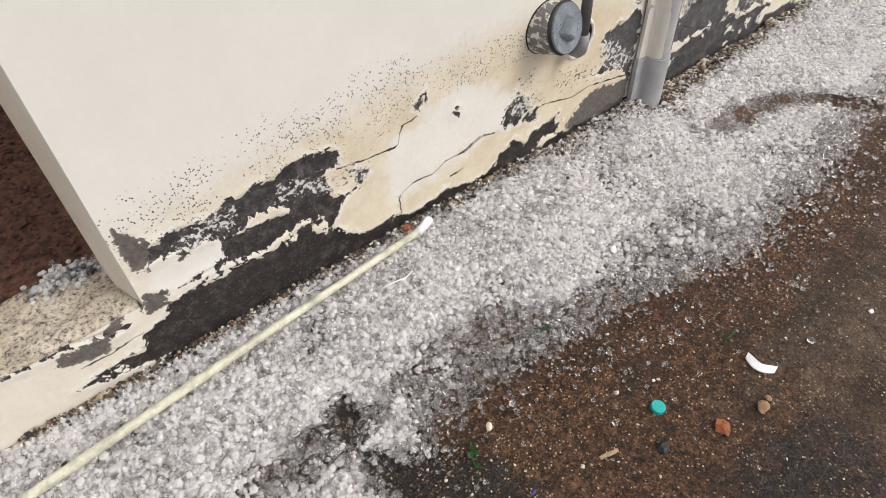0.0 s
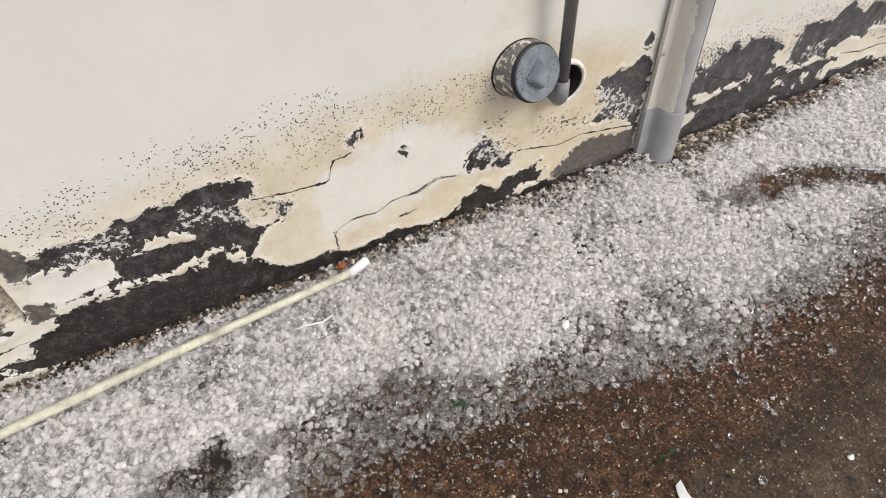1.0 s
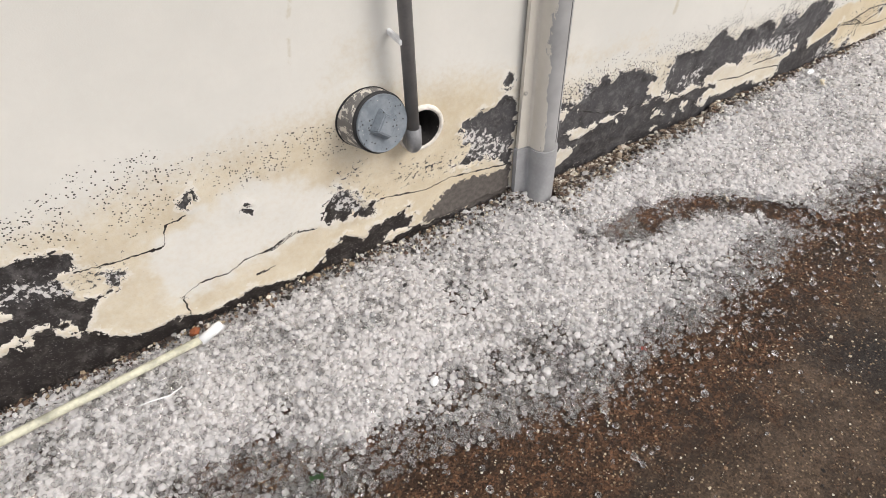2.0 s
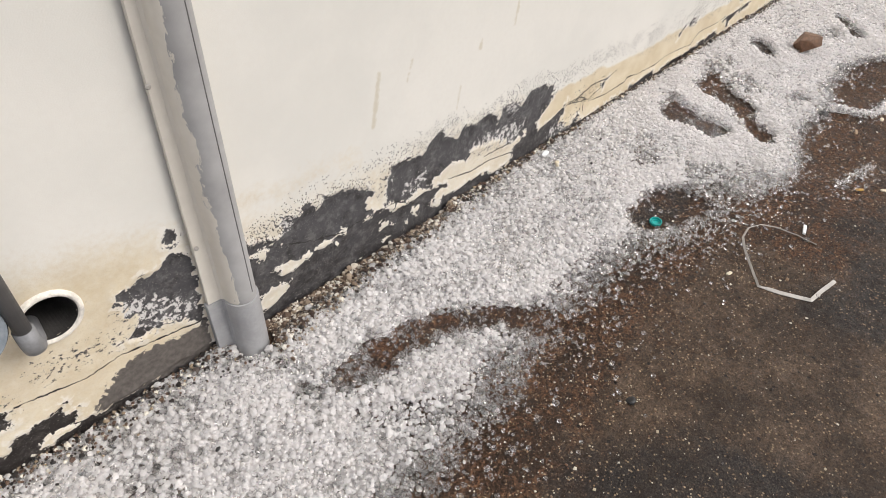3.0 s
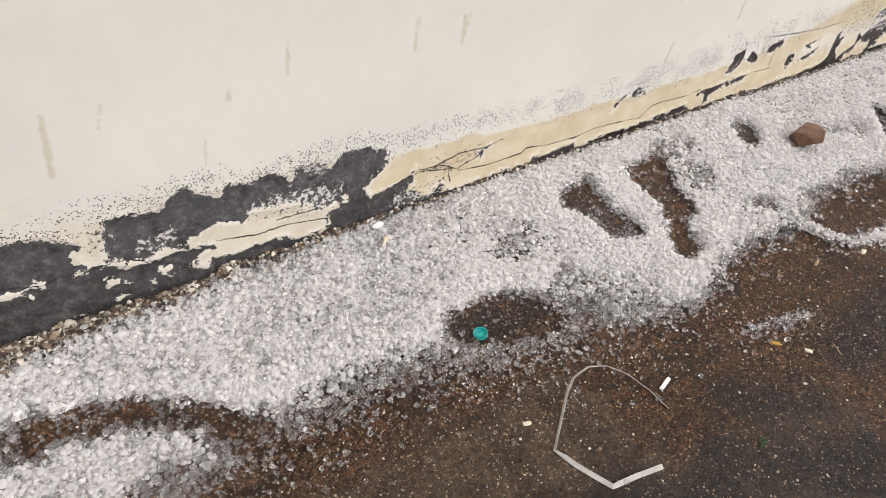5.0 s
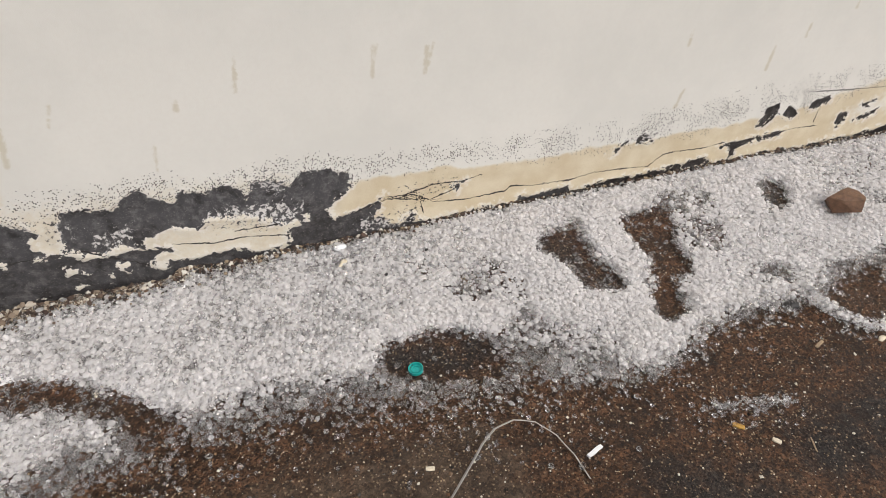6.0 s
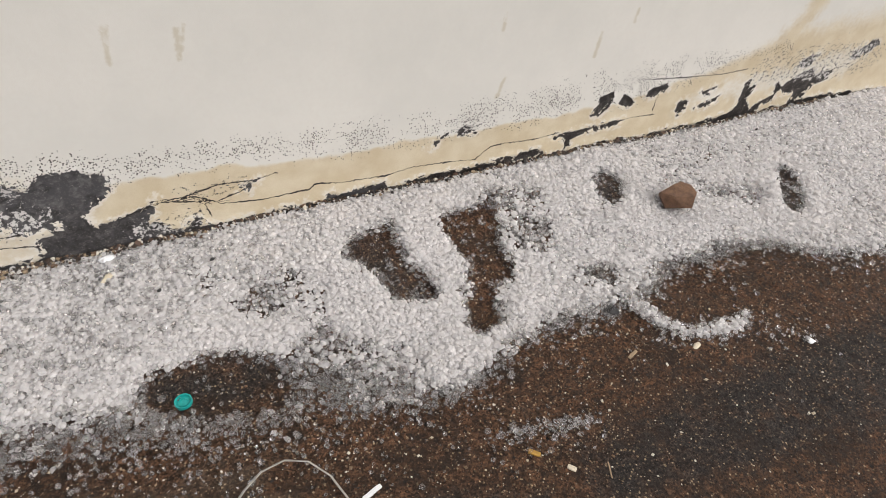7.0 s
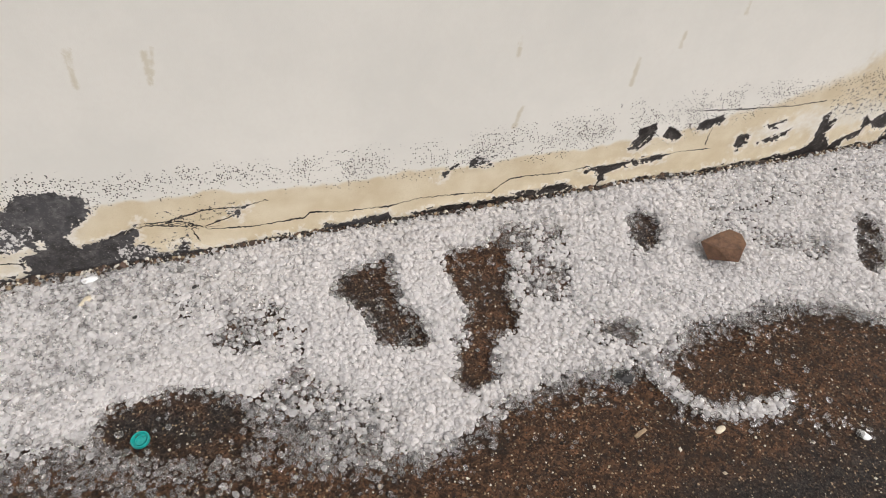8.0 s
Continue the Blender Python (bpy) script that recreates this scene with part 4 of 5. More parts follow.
def build_wall():
    xs = np.concatenate((np.arange(-1.6, -0.5, 0.03), np.arange(-0.4985, 4.75, 0.0045), np.arange(4.76, 6.5, 0.05)))
    zs = np.concatenate((np.arange(0.0, 0.60, 0.0038), np.arange(0.605, 1.0, 0.012), (1.1, 1.4, 1.8, 2.3, 3.0)))
    gx, gz = np.meshgrid(xs, zs, indexing="ij")
    wall_marks()
    warp = 0.016 * smoothstep(1.3, 1.5, gx) * smoothstep(2.6, 2.4, gx) * soft_noise(gx, gz, 0.04, 62) + 0.012 * soft_noise(gx, gz, 0.06, 61) + 0.011 * soft_noise(gx, gz, 0.020, 63)
    peel, isle = np.full(gx.shape, -0.5), np.full(gx.shape, -0.5)
    flake, grey, streak = peel.copy(), peel.copy(), peel.copy()
    for kind, field in ((DARK, peel), (ISLE, isle), (FLAKE, flake), (GREY, grey), (STREAK, streak)):
        for line in MARKS[kind]:
            np.maximum(field, capsule(gx, gz, line), out=field)
        for shape in PATCHES[kind]:
            np.maximum(field, outlined(gx, gz, shape), out=field)
    # a worn foot all along, right at the ground
    foot = 0.092 - 0.028 * smoothstep(0.04, -0.08, gx) + 0.010 * soft_noise(gx, gz * 0, 0.12, 65) + 0.010 * soft_noise(gx, gz, 0.02, 67) - gz
    peel = np.maximum(peel, foot) + 0.30 * warp
    peel = np.minimum(peel, -isle - 0.30 * warp)
    near, signed = np.full(gx.shape, 9.0), np.full(gx.shape, 9.0)
    for line in MARKS[CRACK]:
        for (ax, az, _), (bx, bz, _) in zip(line, line[1:]):
            dx, dz = bx - ax, bz - az
            size = math.hypot(dx, dz)
            t = ((gx - ax) * dx + (gz - az) * dz) / size
            over = np.maximum(np.maximum(-t, t - size), 0)
            side = ((gx - ax) * dz - (gz - az) * dx) / size
            d = np.hypot(side, over * 1.5)
            closer = d < near
            near[closer], signed[closer] = d[closer], side[closer]
    top = np.interp(gx, (0, 0.5, 1.0, 1.3, 1.5, 1.8, 2.1, 2.42, 2.47, 2.6, 3.0, 3.4, 3.8, 4.1, 4.4, 5), (0.44, 0.46, 0.50, 0.44, 0.36, 0.33, 0.33, 0.29, 0.255, 0.255, 0.222, 0.228, 0.225, 0.29, 0.38, 0.4))
    soft = np.interp(gx, (0, 1.2, 1.5, 2.42, 2.5, 3.9, 4.2, 4.6), (0.09, 0.09, 0.07, 0.05, 0.012, 0.012, 0.04, 0.09))
    damp = smoothstep(1, -1, (gz - top + 0.012 * soft_noise(gx, gz, 0.06, 71)) / soft)
    damp *= np.interp(gx, (0, 0.1, 0.35, 1.25, 1.4, 2.4, 2.47, 5), (0.45, 0.48, 0.62, 0.72, 0.50, 0.55, 0.95, 0.95))
    pale = smoothstep(-0.03, 0.03, capsule(gx, gz, [(0.60, 0.25, 0.08), (0.75, 0.29, 0.09), (0.88, 0.26, 0.05)]) + 2 * warp)
    pale = np.maximum(pale, smoothstep(-0.02, 0.02, capsule(gx, gz, [(0.05, 0.27, 0.03), (0.2, 0.26, 0.03)])))
    pale = np.maximum(pale, 0.9 * smoothstep(-0.03, 0.03, capsule(gx, gz, [(4.05, 0.20, 0.03), (4.3, 0.21, 0.05), (4.7, 0.22, 0.06)]) + 2 * warp))
    damp *= 1 - 0.6 * pale
    for line, much in (([(4.36, 0.36, 0.05), (4.42, 0.46, 0.03), (4.50, 0.62, 0.025), (4.55, 0.75, 0.02)], 0.75), ([(1.47, 0.40, 0.02), (1.60, 0.385, 0.03), (1.75, 0.36, 0.02)], 0.40), ([(0.93, 0.52, 0.03), (1.0, 0.56, 0.05)], 0.35)):
        damp = np.maximum(damp, much * smoothstep(-0.05, 0.04, capsule(gx, gz, line) + 1.5 * warp))
    mtop = np.interp(gx, (0, 0.3, 0.62, 0.85, 1.0, 1.4, 1.6, 2.4, 2.5, 3.0, 3.4, 3.9, 4.3), (0.40, 0.41, 0.44, 0.415, 0.40, 0.30, 0.342, 0.322, 0.29, 0.258, 0.265, 0.285, 0.33))
    thick = np.interp(gx, (0, 0.4, 0.8, 1.0, 1.1, 1.4, 1.5, 2.4, 2.5, 3.0, 3.9, 4.2, 4.5), (0.06, 0.075, 0.045, 0.03, 0.01, 0.01, 0.022, 0.022, 0.028, 0.036, 0.05, 0.02, 0.02))
    mould = np.exp(-((gz - mtop) / thick) ** 2) * np.clip(0.45 + 0.75 * soft_noise(gx, gz, 0.05, 73), 0, 1) * (gx < 4.4)
    mould *= np.interp(gx, (0, 0.3, 1.0, 1.2, 1.4, 1.5, 5), (0.35, 0.70, 0.40, 0.1, 0.1, 0.95, 1.3))
    halo = smoothstep(-0.035, -0.004, peel) * (gz > mtop - 0.06) * (gx > 1.45) * (gx < 2.5)
    mould = np.maximum(mould, 0.75 * halo)
    cool = np.clip(smoothstep(0.9, 1.5, gx) * 0.55 + smoothstep(0.15, 0.30, gz) * 0.45 - smoothstep(3.0, 3.4, gx) * 0.6 + 0.2 * soft_noise(gx, gz, 0.1, 77), 0, 1)
    y = WALL_Y + 0.0025 * smoothstep(-0.002, 0.003, peel) + 0.0025 * soft_noise(gx, gz, 0.5, 81) - 0.002 * smoothstep(0.004, -0.02, np.abs(peel) - 0.02)
    nx, nz = gx.shape
    idx = np.arange(nx * nz).reshape(nx, nz)
    f = np.stack((idx[:-1, :-1], idx[1:, :-1], idx[1:, 1:], idx[:-1, 1:]), -1).reshape(-1, 4)
    i0 = int(np.argmin(np.abs(xs + 0.008)))
    cols, rows = np.meshgrid(np.arange(nx - 1), zs[1:], indexing="ij")
    hole = np.hypot(gx[:-1, :-1] + 0.002 - 1.114, gz[:-1, :-1] + 0.002 - 0.364) < 0.0425
    f = f[(((cols >= i0) | (rows < 0.236)) & ~hole).ravel()]
    pts = np.stack((gx, y, gz), -1).reshape(-1, 3).tolist()
    faces = f.tolist()
    # the splayed end and the back give the wall its thickness
    e = len(pts)
    for px, py in ((-0.015, 1.022), (-0.031, 1.075), (-0.036, 1.14), (6.5, 1.14)):
        pts += [(px, py, 0.0), (px, py, 3.0)]
    faces += [[e, int(idx[i0, 0]), int(idx[i0, -1]), e + 1]] + [[e + 2 * i + 2, e + 2 * i, e + 2 * i + 1, e + 2 * i + 3] for i in range(3)]
    faces += [[e + 6, e + 7, idx[-1, -1], idx[-1, 0]]]
    ob = mesh_object("wall_north", pts, faces, M["wall"], False)
    flags = np.zeros(len(faces), bool)
    flags[: len(f)] = True
    ob.data.polygons.foreach_set("use_smooth", flags)
    for key, val, rest in (("peel", peel, -0.5), ("flake", flake, -0.5), ("grey", grey, -0.5), ("streak", streak, -0.5), ("crack", signed, 9), ("crack_near", near, 9), ("damp", damp, 0.5), ("mould", mould, 0), ("cool", cool, 0.5)):
        full = np.concatenate((val.ravel(), np.full(8, rest))).astype(np.float32)
        ob.data.attributes.new(key, "FLOAT", "POINT").data.foreach_set("value", full)
    return tagged(ob, "off-white painted wall, paint peeling from dark render along its damp foot", "wall", kind="structure")


def build_recess():
    """The low sill beside the wall's end and the soil behind it."""
    xs, n = np.linspace(-1.6, -0.014, 180), 26
    prof = [(1.003, 0.20), (1.001, 0.228), (1.006, 0.238), (1.014, 0.243)] + [(1.014 + 0.17 * i / n, 0.243 - 0.012 * i / n) for i in range(1, n + 1)] + [(1.19, 0.12)]
    p = np.array(prof)
    gx = np.repeat(xs[:, None], len(p), 1)
    gy, gz = np.repeat(p[None, :, 0], len(xs), 0), np.repeat(p[None, :, 1], len(xs), 0)
    wear = soft_noise(gx, gy + gz, 0.06, 91) + 0.5 * soft_noise(gx, gy + gz, 0.02, 92)
    gz = gz + 0.008 * wear * (gz > 0.21)
    gy = gy + 0.004 * soft_noise(gx, gz, 0.05, 93)
    idx = np.arange(gx.size).reshape(gx.shape)
    f = np.stack((idx[:-1, :-1], idx[1:, :-1], idx[1:, 1:], idx[:-1, 1:]), -1).reshape(-1, 4)
    tagged(mesh_object("sill", np.stack((gx, gy, gz), -1).reshape(-1, 3).tolist(), f.tolist(), M["sill"], True),
           "crumbling cream plaster sill, low, beside the wall's end", "sill", kind="structure")
    ob, _, _ = grid_object("soil_bed", np.arange(-1.6, 0.0, 0.012), np.arange(1.17, 2.6, 0.012), lambda x, y: 0.212 + 0.010 * soft_noise(x, y, 0.10, 95) + 0.006 * soft_noise(x, y, 0.025, 97), M["soil"])
    tagged(ob, "loose red-brown soil behind the plaster sill", "soil", kind="structure")


ground = build_ground()
wall = build_wall()
build_recess()
for nm, b in (("wall_west", box(-1.75, -1.6, 1.0, 2.75, 0, 3.0)), ("wall_back", box(-1.6, 0.6, 2.6, 2.75, 0, 3.0))):
    tagged(from_bm(nm, b, plain(nm + "_plaster", (0.62, 0.57, 0.48), 0.8, 0.1, 6, 200)), "plain cream plastered wall closing the recess", "wall", kind="structure")


# ---- hail ----
def stones_mesh(name, centres, radii, squash, material, rings=4, seg=6, rough=0.0, seed=7, smooth=True):
    """Many small rounded bodies in one mesh."""
    rs = np.random.RandomState(seed)
    unit = [(0, 0, -1)] + [(math.sin(math.pi * i / rings) * math.cos(math.tau * (j + 0.5 * (i % 2)) / seg), math.sin(math.pi * i / rings) * math.sin(math.tau * (j + 0.5 * (i % 2)) / seg), -math.cos(math.pi * i / rings)) for i in range(1, rings) for j in range(seg)] + [(0, 0, 1)]
    unit = np.array(unit)
    faces = [(0, 1 + (j + 1) % seg, 1 + j) for j in range(seg)]
    for i in range(rings - 2):
        a, b = 1 + i * seg, 1 + (i + 1) * seg
        for j in range(seg):
            k = (j + 1) % seg
            faces += [(a + j, a + k, b + j), (a + k, b + k, b + j)]
    last = 1 + (rings - 2) * seg
    faces += [(last + j, last + (j + 1) % seg, len(unit) - 1) for j in range(seg)]
    faces = np.array(faces)
    n, m = len(centres), len(unit)
    axes = rs.uniform(0.82, 1.18, (n, 1, 3)) * np.stack((np.ones(n), np.ones(n), squash), -1)[:, None, :]
    v = unit[None] * axes * (1 + rough * rs.uniform(-1, 1, (n, m, 1)))
    turn, tilt = rs.uniform(0, math.tau, n), rs.normal(0, 0.35, n)
    c, s = np.cos(tilt)[:, None], np.sin(tilt)[:, None]
    v = np.stack((v[..., 0], v[..., 1] * c - v[..., 2] * s, v[..., 1] * s + v[..., 2] * c), -1)
    c, s = np.cos(turn)[:, None], np.sin(turn)[:, None]
    v = np.stack((v[..., 0] * c - v[..., 1] * s, v[..., 0] * s + v[..., 1] * c, v[..., 2]), -1)
    v = v * radii[:, None, None] + centres[:, None, :]
    me = bpy.data.meshes.new(name)
    nf = n * len(faces)
    me.vertices.add(n * m)
    me.vertices.foreach_set("co", v.astype(np.float32).ravel())
    loops = (faces[None] + (np.arange(n) * m)[:, None, None]).reshape(-1)
    me.loops.add(nf * 3)
    me.loops.foreach_set("vertex_index", loops.astype(np.int32))
    me.polygons.add(nf)
    me.polygons.foreach_set("loop_start", np.arange(0, nf * 3, 3, dtype=np.int32))
    me.polygons.foreach_set("use_smooth", np.full(nf, smooth))
    me.update()
    me.validate()
    me.materials.append(material)
    return new(name, me)


def jittered(x0, x1, y0, y1, step, seed):
    rs = np.random.RandomState(seed)
    gx, gy = np.meshgrid(np.arange(x0, x1, step), np.arange(y0, y1, step * 0.866), indexing="ij")
    gx = gx + (np.arange(gx.shape[1]) % 2)[None, :] * step / 2
    x = (gx + rs.uniform(-0.36, 0.36, gx.shape) * step).ravel()
    y = (gy + rs.uniform(-0.36, 0.36, gx.shape) * step).ravel()
    return x, y, rs


def build_hail():
    bed, _, _ = grid_object("hail_bed", np.arange(-0.9, 5.4, 0.006), np.arange(0.34, 0.999, 0.006), lambda x, y: hail_top(x, y) - 0.030 + 0.0185 * smoothstep(0.3, 0.95, hail_cover(x, y)[0]) + 0.0030 * soft_noise(x, y, 0.013, 43, 2) + 0.004 * soft_noise(x, y, 0.05, 44, 2), M["slush"], lambda x, y: hail_cover(x, y)[0] > 0.30)
    tagged(bed, "packed white hail lying in a drift along the wall", "hail", kind="stuff")
    xs, ys, rads, zs, clear = [], [], [], [], []
    for layer, (step, lift) in enumerate(((0.0079, -0.002), (0.0108, 0.003))):
        x, y, rs = jittered(-0.8, 5.3, 0.12, 0.995, step, 101 + layer)
        cover, inside = hail_cover(x, y)
        sparse = 0.62 * np.exp(np.minimum(inside, 0) / (0.075 - 0.035 * smoothstep(2.8, 3.05, x))) * (0.5 + 0.5 * soft_noise(x, y, 0.06, 45)) * smoothstep(0.12, 0.3, y)
        chance = np.maximum(smoothstep(0.03, 0.36, cover), np.clip(sparse, 0.0012, 1)) if layer == 0 else smoothstep(0.35, 0.9, cover) * 0.65
        k = rs.rand(x.size) < chance
        k &= ~((x < -0.0) & (y > 0.99))
        k &= np.hypot(x - 1.415, y - 0.962) > 0.043
        x, y, cover = x[k], y[k], cover[k]
        r = np.clip(np.exp(rs.normal(math.log(0.0046), 0.36, x.size)), 0.0022, 0.0098) * (0.85 + 0.15 * smoothstep(0.0, 0.5, cover))
        # clearer in thin cover; milkier with growing x and on pressed-up rims
        xs.append(x), ys.append(y), rads.append(r), clear.append(0.85 * smoothstep(0.80, 0.20, cover) + 0.08 - (0.16 * smoothstep(0.6, 2.0, x) + 0.27 * smoothstep(2.3, 2.9, x)) * smoothstep(0.25, 0.80, cover) - 0.42 * trodden_rim(x, y) * smoothstep(2.2, 2.8, x) * smoothstep(0.5, 0.75, cover))
        zs.append(hail_top(x, y) + np.where(cover > 0.62, lift - 0.002 + rs.uniform(-0.002, 0.002, x.size), r * 0.75))
    x, y, r, z, melt = (np.concatenate(a) for a in (xs, ys, rads, zs, clear))
    u, v, rs = jittered(-0.8, 5.2, 0.30, 0.995, 0.0112, 113)
    cover = hail_cover(u, v)[0]
    k = (rs.rand(u.size) < smoothstep(0.12, 0.95, cover) * 0.95) & (np.hypot(u - 1.415, v - 0.962) > 0.043)
    u, v, cover = u[k], v[k], cover[k]
    size = np.clip(np.exp(rs.normal(math.log(0.0064), 0.22, u.size)), 0.004, 0.010)
    under = stones_mesh("buried_hailstones", np.stack((u, v, hail_top(u, v) - 0.0062 + 0.002 * rs.rand(u.size)), -1), size, rs.uniform(0.5, 0.8, u.size), M["hail"], 2, 6, 0.12, 117, False)
    under.data.attributes.new("melt", "FLOAT", "POINT").data.foreach_set("value", np.repeat(0.20 - 0.95 * cover, len(under.data.vertices) // len(u)).astype(np.float32))
    tagged(under, "milky white hailstones packed beneath the top layer", "hail", kind="stuff")
    squash = np.random.RandomState(3).uniform(0.36, 0.74, x.size)
    ob = stones_mesh("hailstones", np.stack((x, y, z), -1), r, squash, M["hail"], 3, 6, 0.10, smooth=False)
    ob.data.attributes.new("melt", "FLOAT", "POINT").data.foreach_set("value", np.repeat(melt, len(ob.data.vertices) // len(melt)).astype(np.float32))
    tagged(ob, "thousands of translucent white hailstones, melting, on wet dirt", "hail", kind="stuff")


build_hail()


# ---- fixtures on the wall ----
def build_cleanout():
    root = tagged(new("pipe_cleanout"), "grey capped drain pipe stub with peeling paint, in the wall", "pipe")
    root.location = (0.999, WALL_Y, 0.433)
    turn = pose(0, 0, 0, 76, 0, 9)
    part("pipe_stub", lathe([(0.058, -0.04), (0.061, 0.0), (0.0600, 0.010), (0.0585, 0.030), (0.0585, 0.046), (0.055, 0.049)], 56, turn), M["collar"], root, "peeling paint over dark grey plastic", True)
    part("sealing_ring", lathe([(0.0605, -0.002), (0.0640, 0.0012), (0.0625, 0.0028), (0.0605, 0.0030)], 56, pose(0, 0, 0, 90, 0, 0)), M["gasket"], root, "dark ragged joint against the wall", True)
    part("gasket", lathe([(0.0, 0.044), (0.0580, 0.046), (0.0588, 0.050), (0.0570, 0.0545), (0.0, 0.055)], 56, turn), M["gasket"], root, "black rubber ring", True)
    plug = part("plug", lathe([(0.0, 0.050), (0.0540, 0.051), (0.0548, 0.058), (0.0535, 0.0605), (0.0510, 0.0600), (0.0, 0.0585)], 56, turn), M["plug"], root, "blue-grey screw plug")
    nut = bmesh.new()
    bmesh.ops.create_cube(nut, size=1)
    for v in nut.verts:
        k = 0.70 if v.co.z > 0 else 1.0
        v.co = Vector((v.co.x * 0.050 * k, v.co.y * 0.044 * k, 0.058 + (v.co.z + 0.5) * 0.020))
    bmesh.ops.bevel(nut, geom=nut.edges[:], offset=0.0022, segments=2, affect="EDGES")
    bmesh.ops.transform(nut, matrix=turn @ pose(0, 0, 0, 0, 0, 48), verts=nut.verts)
    part("square_nut", nut, M["plug"], plug)


def build_conduit():
    root = tagged(new("conduit"), "thin dark grey plastic conduit running down into the wall hole", "pipe")
    root.location = (1.074, 0.953, 0.39)
    part("tube", tube([(0.004, 0.004, 2.3), (0.002, 0.002, 1.0), (0.0, 0, 0.35), (0, 0, 0.0)], 0.0125, 18), M["pvc_dark"], root, smooth=True)
    bend = [(0, 0, 0.018), (0, 0, -0.012), (0.001, 0.003, -0.024), (0.004, 0.012, -0.033), (0.008, 0.028, -0.037), (0.012, 0.070, -0.038)]
    part("elbow", tube(bend, [0.0155, 0.0155, 0.0158, 0.0160, 0.0160, 0.0160], 18), M["pvc_mid"], root, "lighter grey elbow", True)
    part("clip", box(-0.016, -0.008, -0.004, 0.047, 0.195, 0.205, 0.001), M["white"], root)


def build_socket():
    root = tagged(new("wall_socket_pipe"), "open drain hole with a white plaster rim in the wall", "pipe hole")
    root.location = (1.114, WALL_Y, 0.364)
    turn = pose(0, 0, 0, 90, 0, 0)
    part("rim", lathe([(0.054, -0.004), (0.0525, 0.004), (0.049, 0.008), (0.0445, 0.0075), (0.042, 0.003), (0.042, -0.01)], 44, turn), M["rim"], root, "ragged white plaster rim", True)
    part("bore", lathe([(0.0425, 0.0045), (0.0415, 0.0042), (0.0405, -0.02), (0.0405, -0.11), (0.0, -0.112)], 44, turn), M["cavity"], root, "dark hollow inside")


def u_profile(grow, wing, right_wing):
    """Half-round front with a flat wing towards the left, standing against the wall."""
    cx, cy, r = 0.0265, -0.002, 0.0305 + grow
    pts = [(-wing - grow, 0.023), (-wing - grow, 0.013 - grow), (-0.010, 0.011 - grow), (-0.0055 - 0.5 * grow, 0.006 - grow)]
    pts += [(cx + r * math.cos(a), cy + r * math.sin(a)) for a in np.linspace(radians(186), radians(360), 48)]
    if right_wing:
        pts += [(cx + r, 0.012), (cx + r + right_wing, 0.013), (cx + r + right_wing, 0.023)]
    return pts + [(cx + r + right_wing, 0.03)]


def build_downpipe():
    root = tagged(new("downpipe"), "grey plastic downpipe, half overpainted cream, against the wall", "downpipe")
    root.location = (1.390, 0.970, 0.07)
    for name, grow, z0, z1, mat, lab in (("pipe_run", 0.0, 0.10, 2.9, M["pipe"], "cream paint flaking off grey plastic"), ("sleeve", 0.0035, -0.06, 0.150, M["pvc"], "bare grey sleeve")):
        bm = bmesh.new()
        levels = (z0, z0 * 0.3 + z1 * 0.7 if z1 < 1 else 0.8, z1)
        lo, mid, hi = ([bm.verts.new((x, y, z)) for x, y in u_profile(grow, 0.036 - 0.019 * max(0.0, min(z, 0.9) - 0.15), 0.0 if grow else 0.008)] for z in levels)
        for a, b in ((lo, mid), (mid, hi)):
            for i in range(len(lo) - 1):
                bm.faces.new((a[i], a[i + 1], b[i + 1], b[i]))
        bm.faces.new([bm.verts.new(v.co) for v in hi])
        bmesh.ops.recalc_face_normals(bm, faces=bm.faces)
        part(name, bm, mat, root, lab)
    a = radians(292)
    seam = [(0.0265 + 0.0306 * math.cos(a + 0.02 * math.sin(9 * z)), -0.002 + 0.0306 * math.sin(a + 0.02 * math.sin(9 * z)), z) for z in np.linspace(0.17, 2.85, 40)]
    part("seam", tube(seam, 0.0011, 6), M["pvc_dark"], root, "dark lengthwise seam")
    for z in (0.30, 0.62):
        part("screw", lathe([(0.0, 0.0), (0.0045, 0.0), (0.0045, 0.002), (0.002, 0.0035), (0.0, 0.003)], 14, Matrix.Translation((-0.028, 0.0095, z)) @ pose(0, 0, 0, 90, 0, 0)), M["strap"], root)


build_cleanout()
build_conduit()
build_socket()
build_downpipe()


# ---- loose things ----
def rest(x, y, lift=0.0, on_hail=False):
    return Vector((x, y, float(hail_top(np.array(x), np.array(y)) if on_hail else ground_z(np.array(x), np.array(y))) + lift))


def place(ob, where, rx=0, ry=0, rz=0):
    ob.matrix_world = pose(*where, rx, ry, rz)
    return ob


def build_hose():
    root = tagged(new("plastic_pipe"), "thin aged cream plastic pipe lying on the hail", "pipe")
    far, tip = Vector((-0.95, 0.822, 0.074)), Vector((0.572, 0.937, 0.108))
    pts = [far.lerp(tip, i / 12) + Vector((0, 0, 0.002 * math.sin(i * 0.9))) for i in range(13)]
    part("tube", tube(pts, [0.0112 - 0.0030 * i / 12 for i in range(13)], 16), M["hose"], root, smooth=True)
    a, b = Vector(pts[-1]), Vector(pts[-1]) + Vector((0.036, 0.012, 0.003))
    part("end_cap", tube([a - (b - a) * 0.25, b, b + (b - a) * 0.08], [0.0095, 0.0102, 0.0085], 16), M["white"], root, "white end cap", True)
    return root


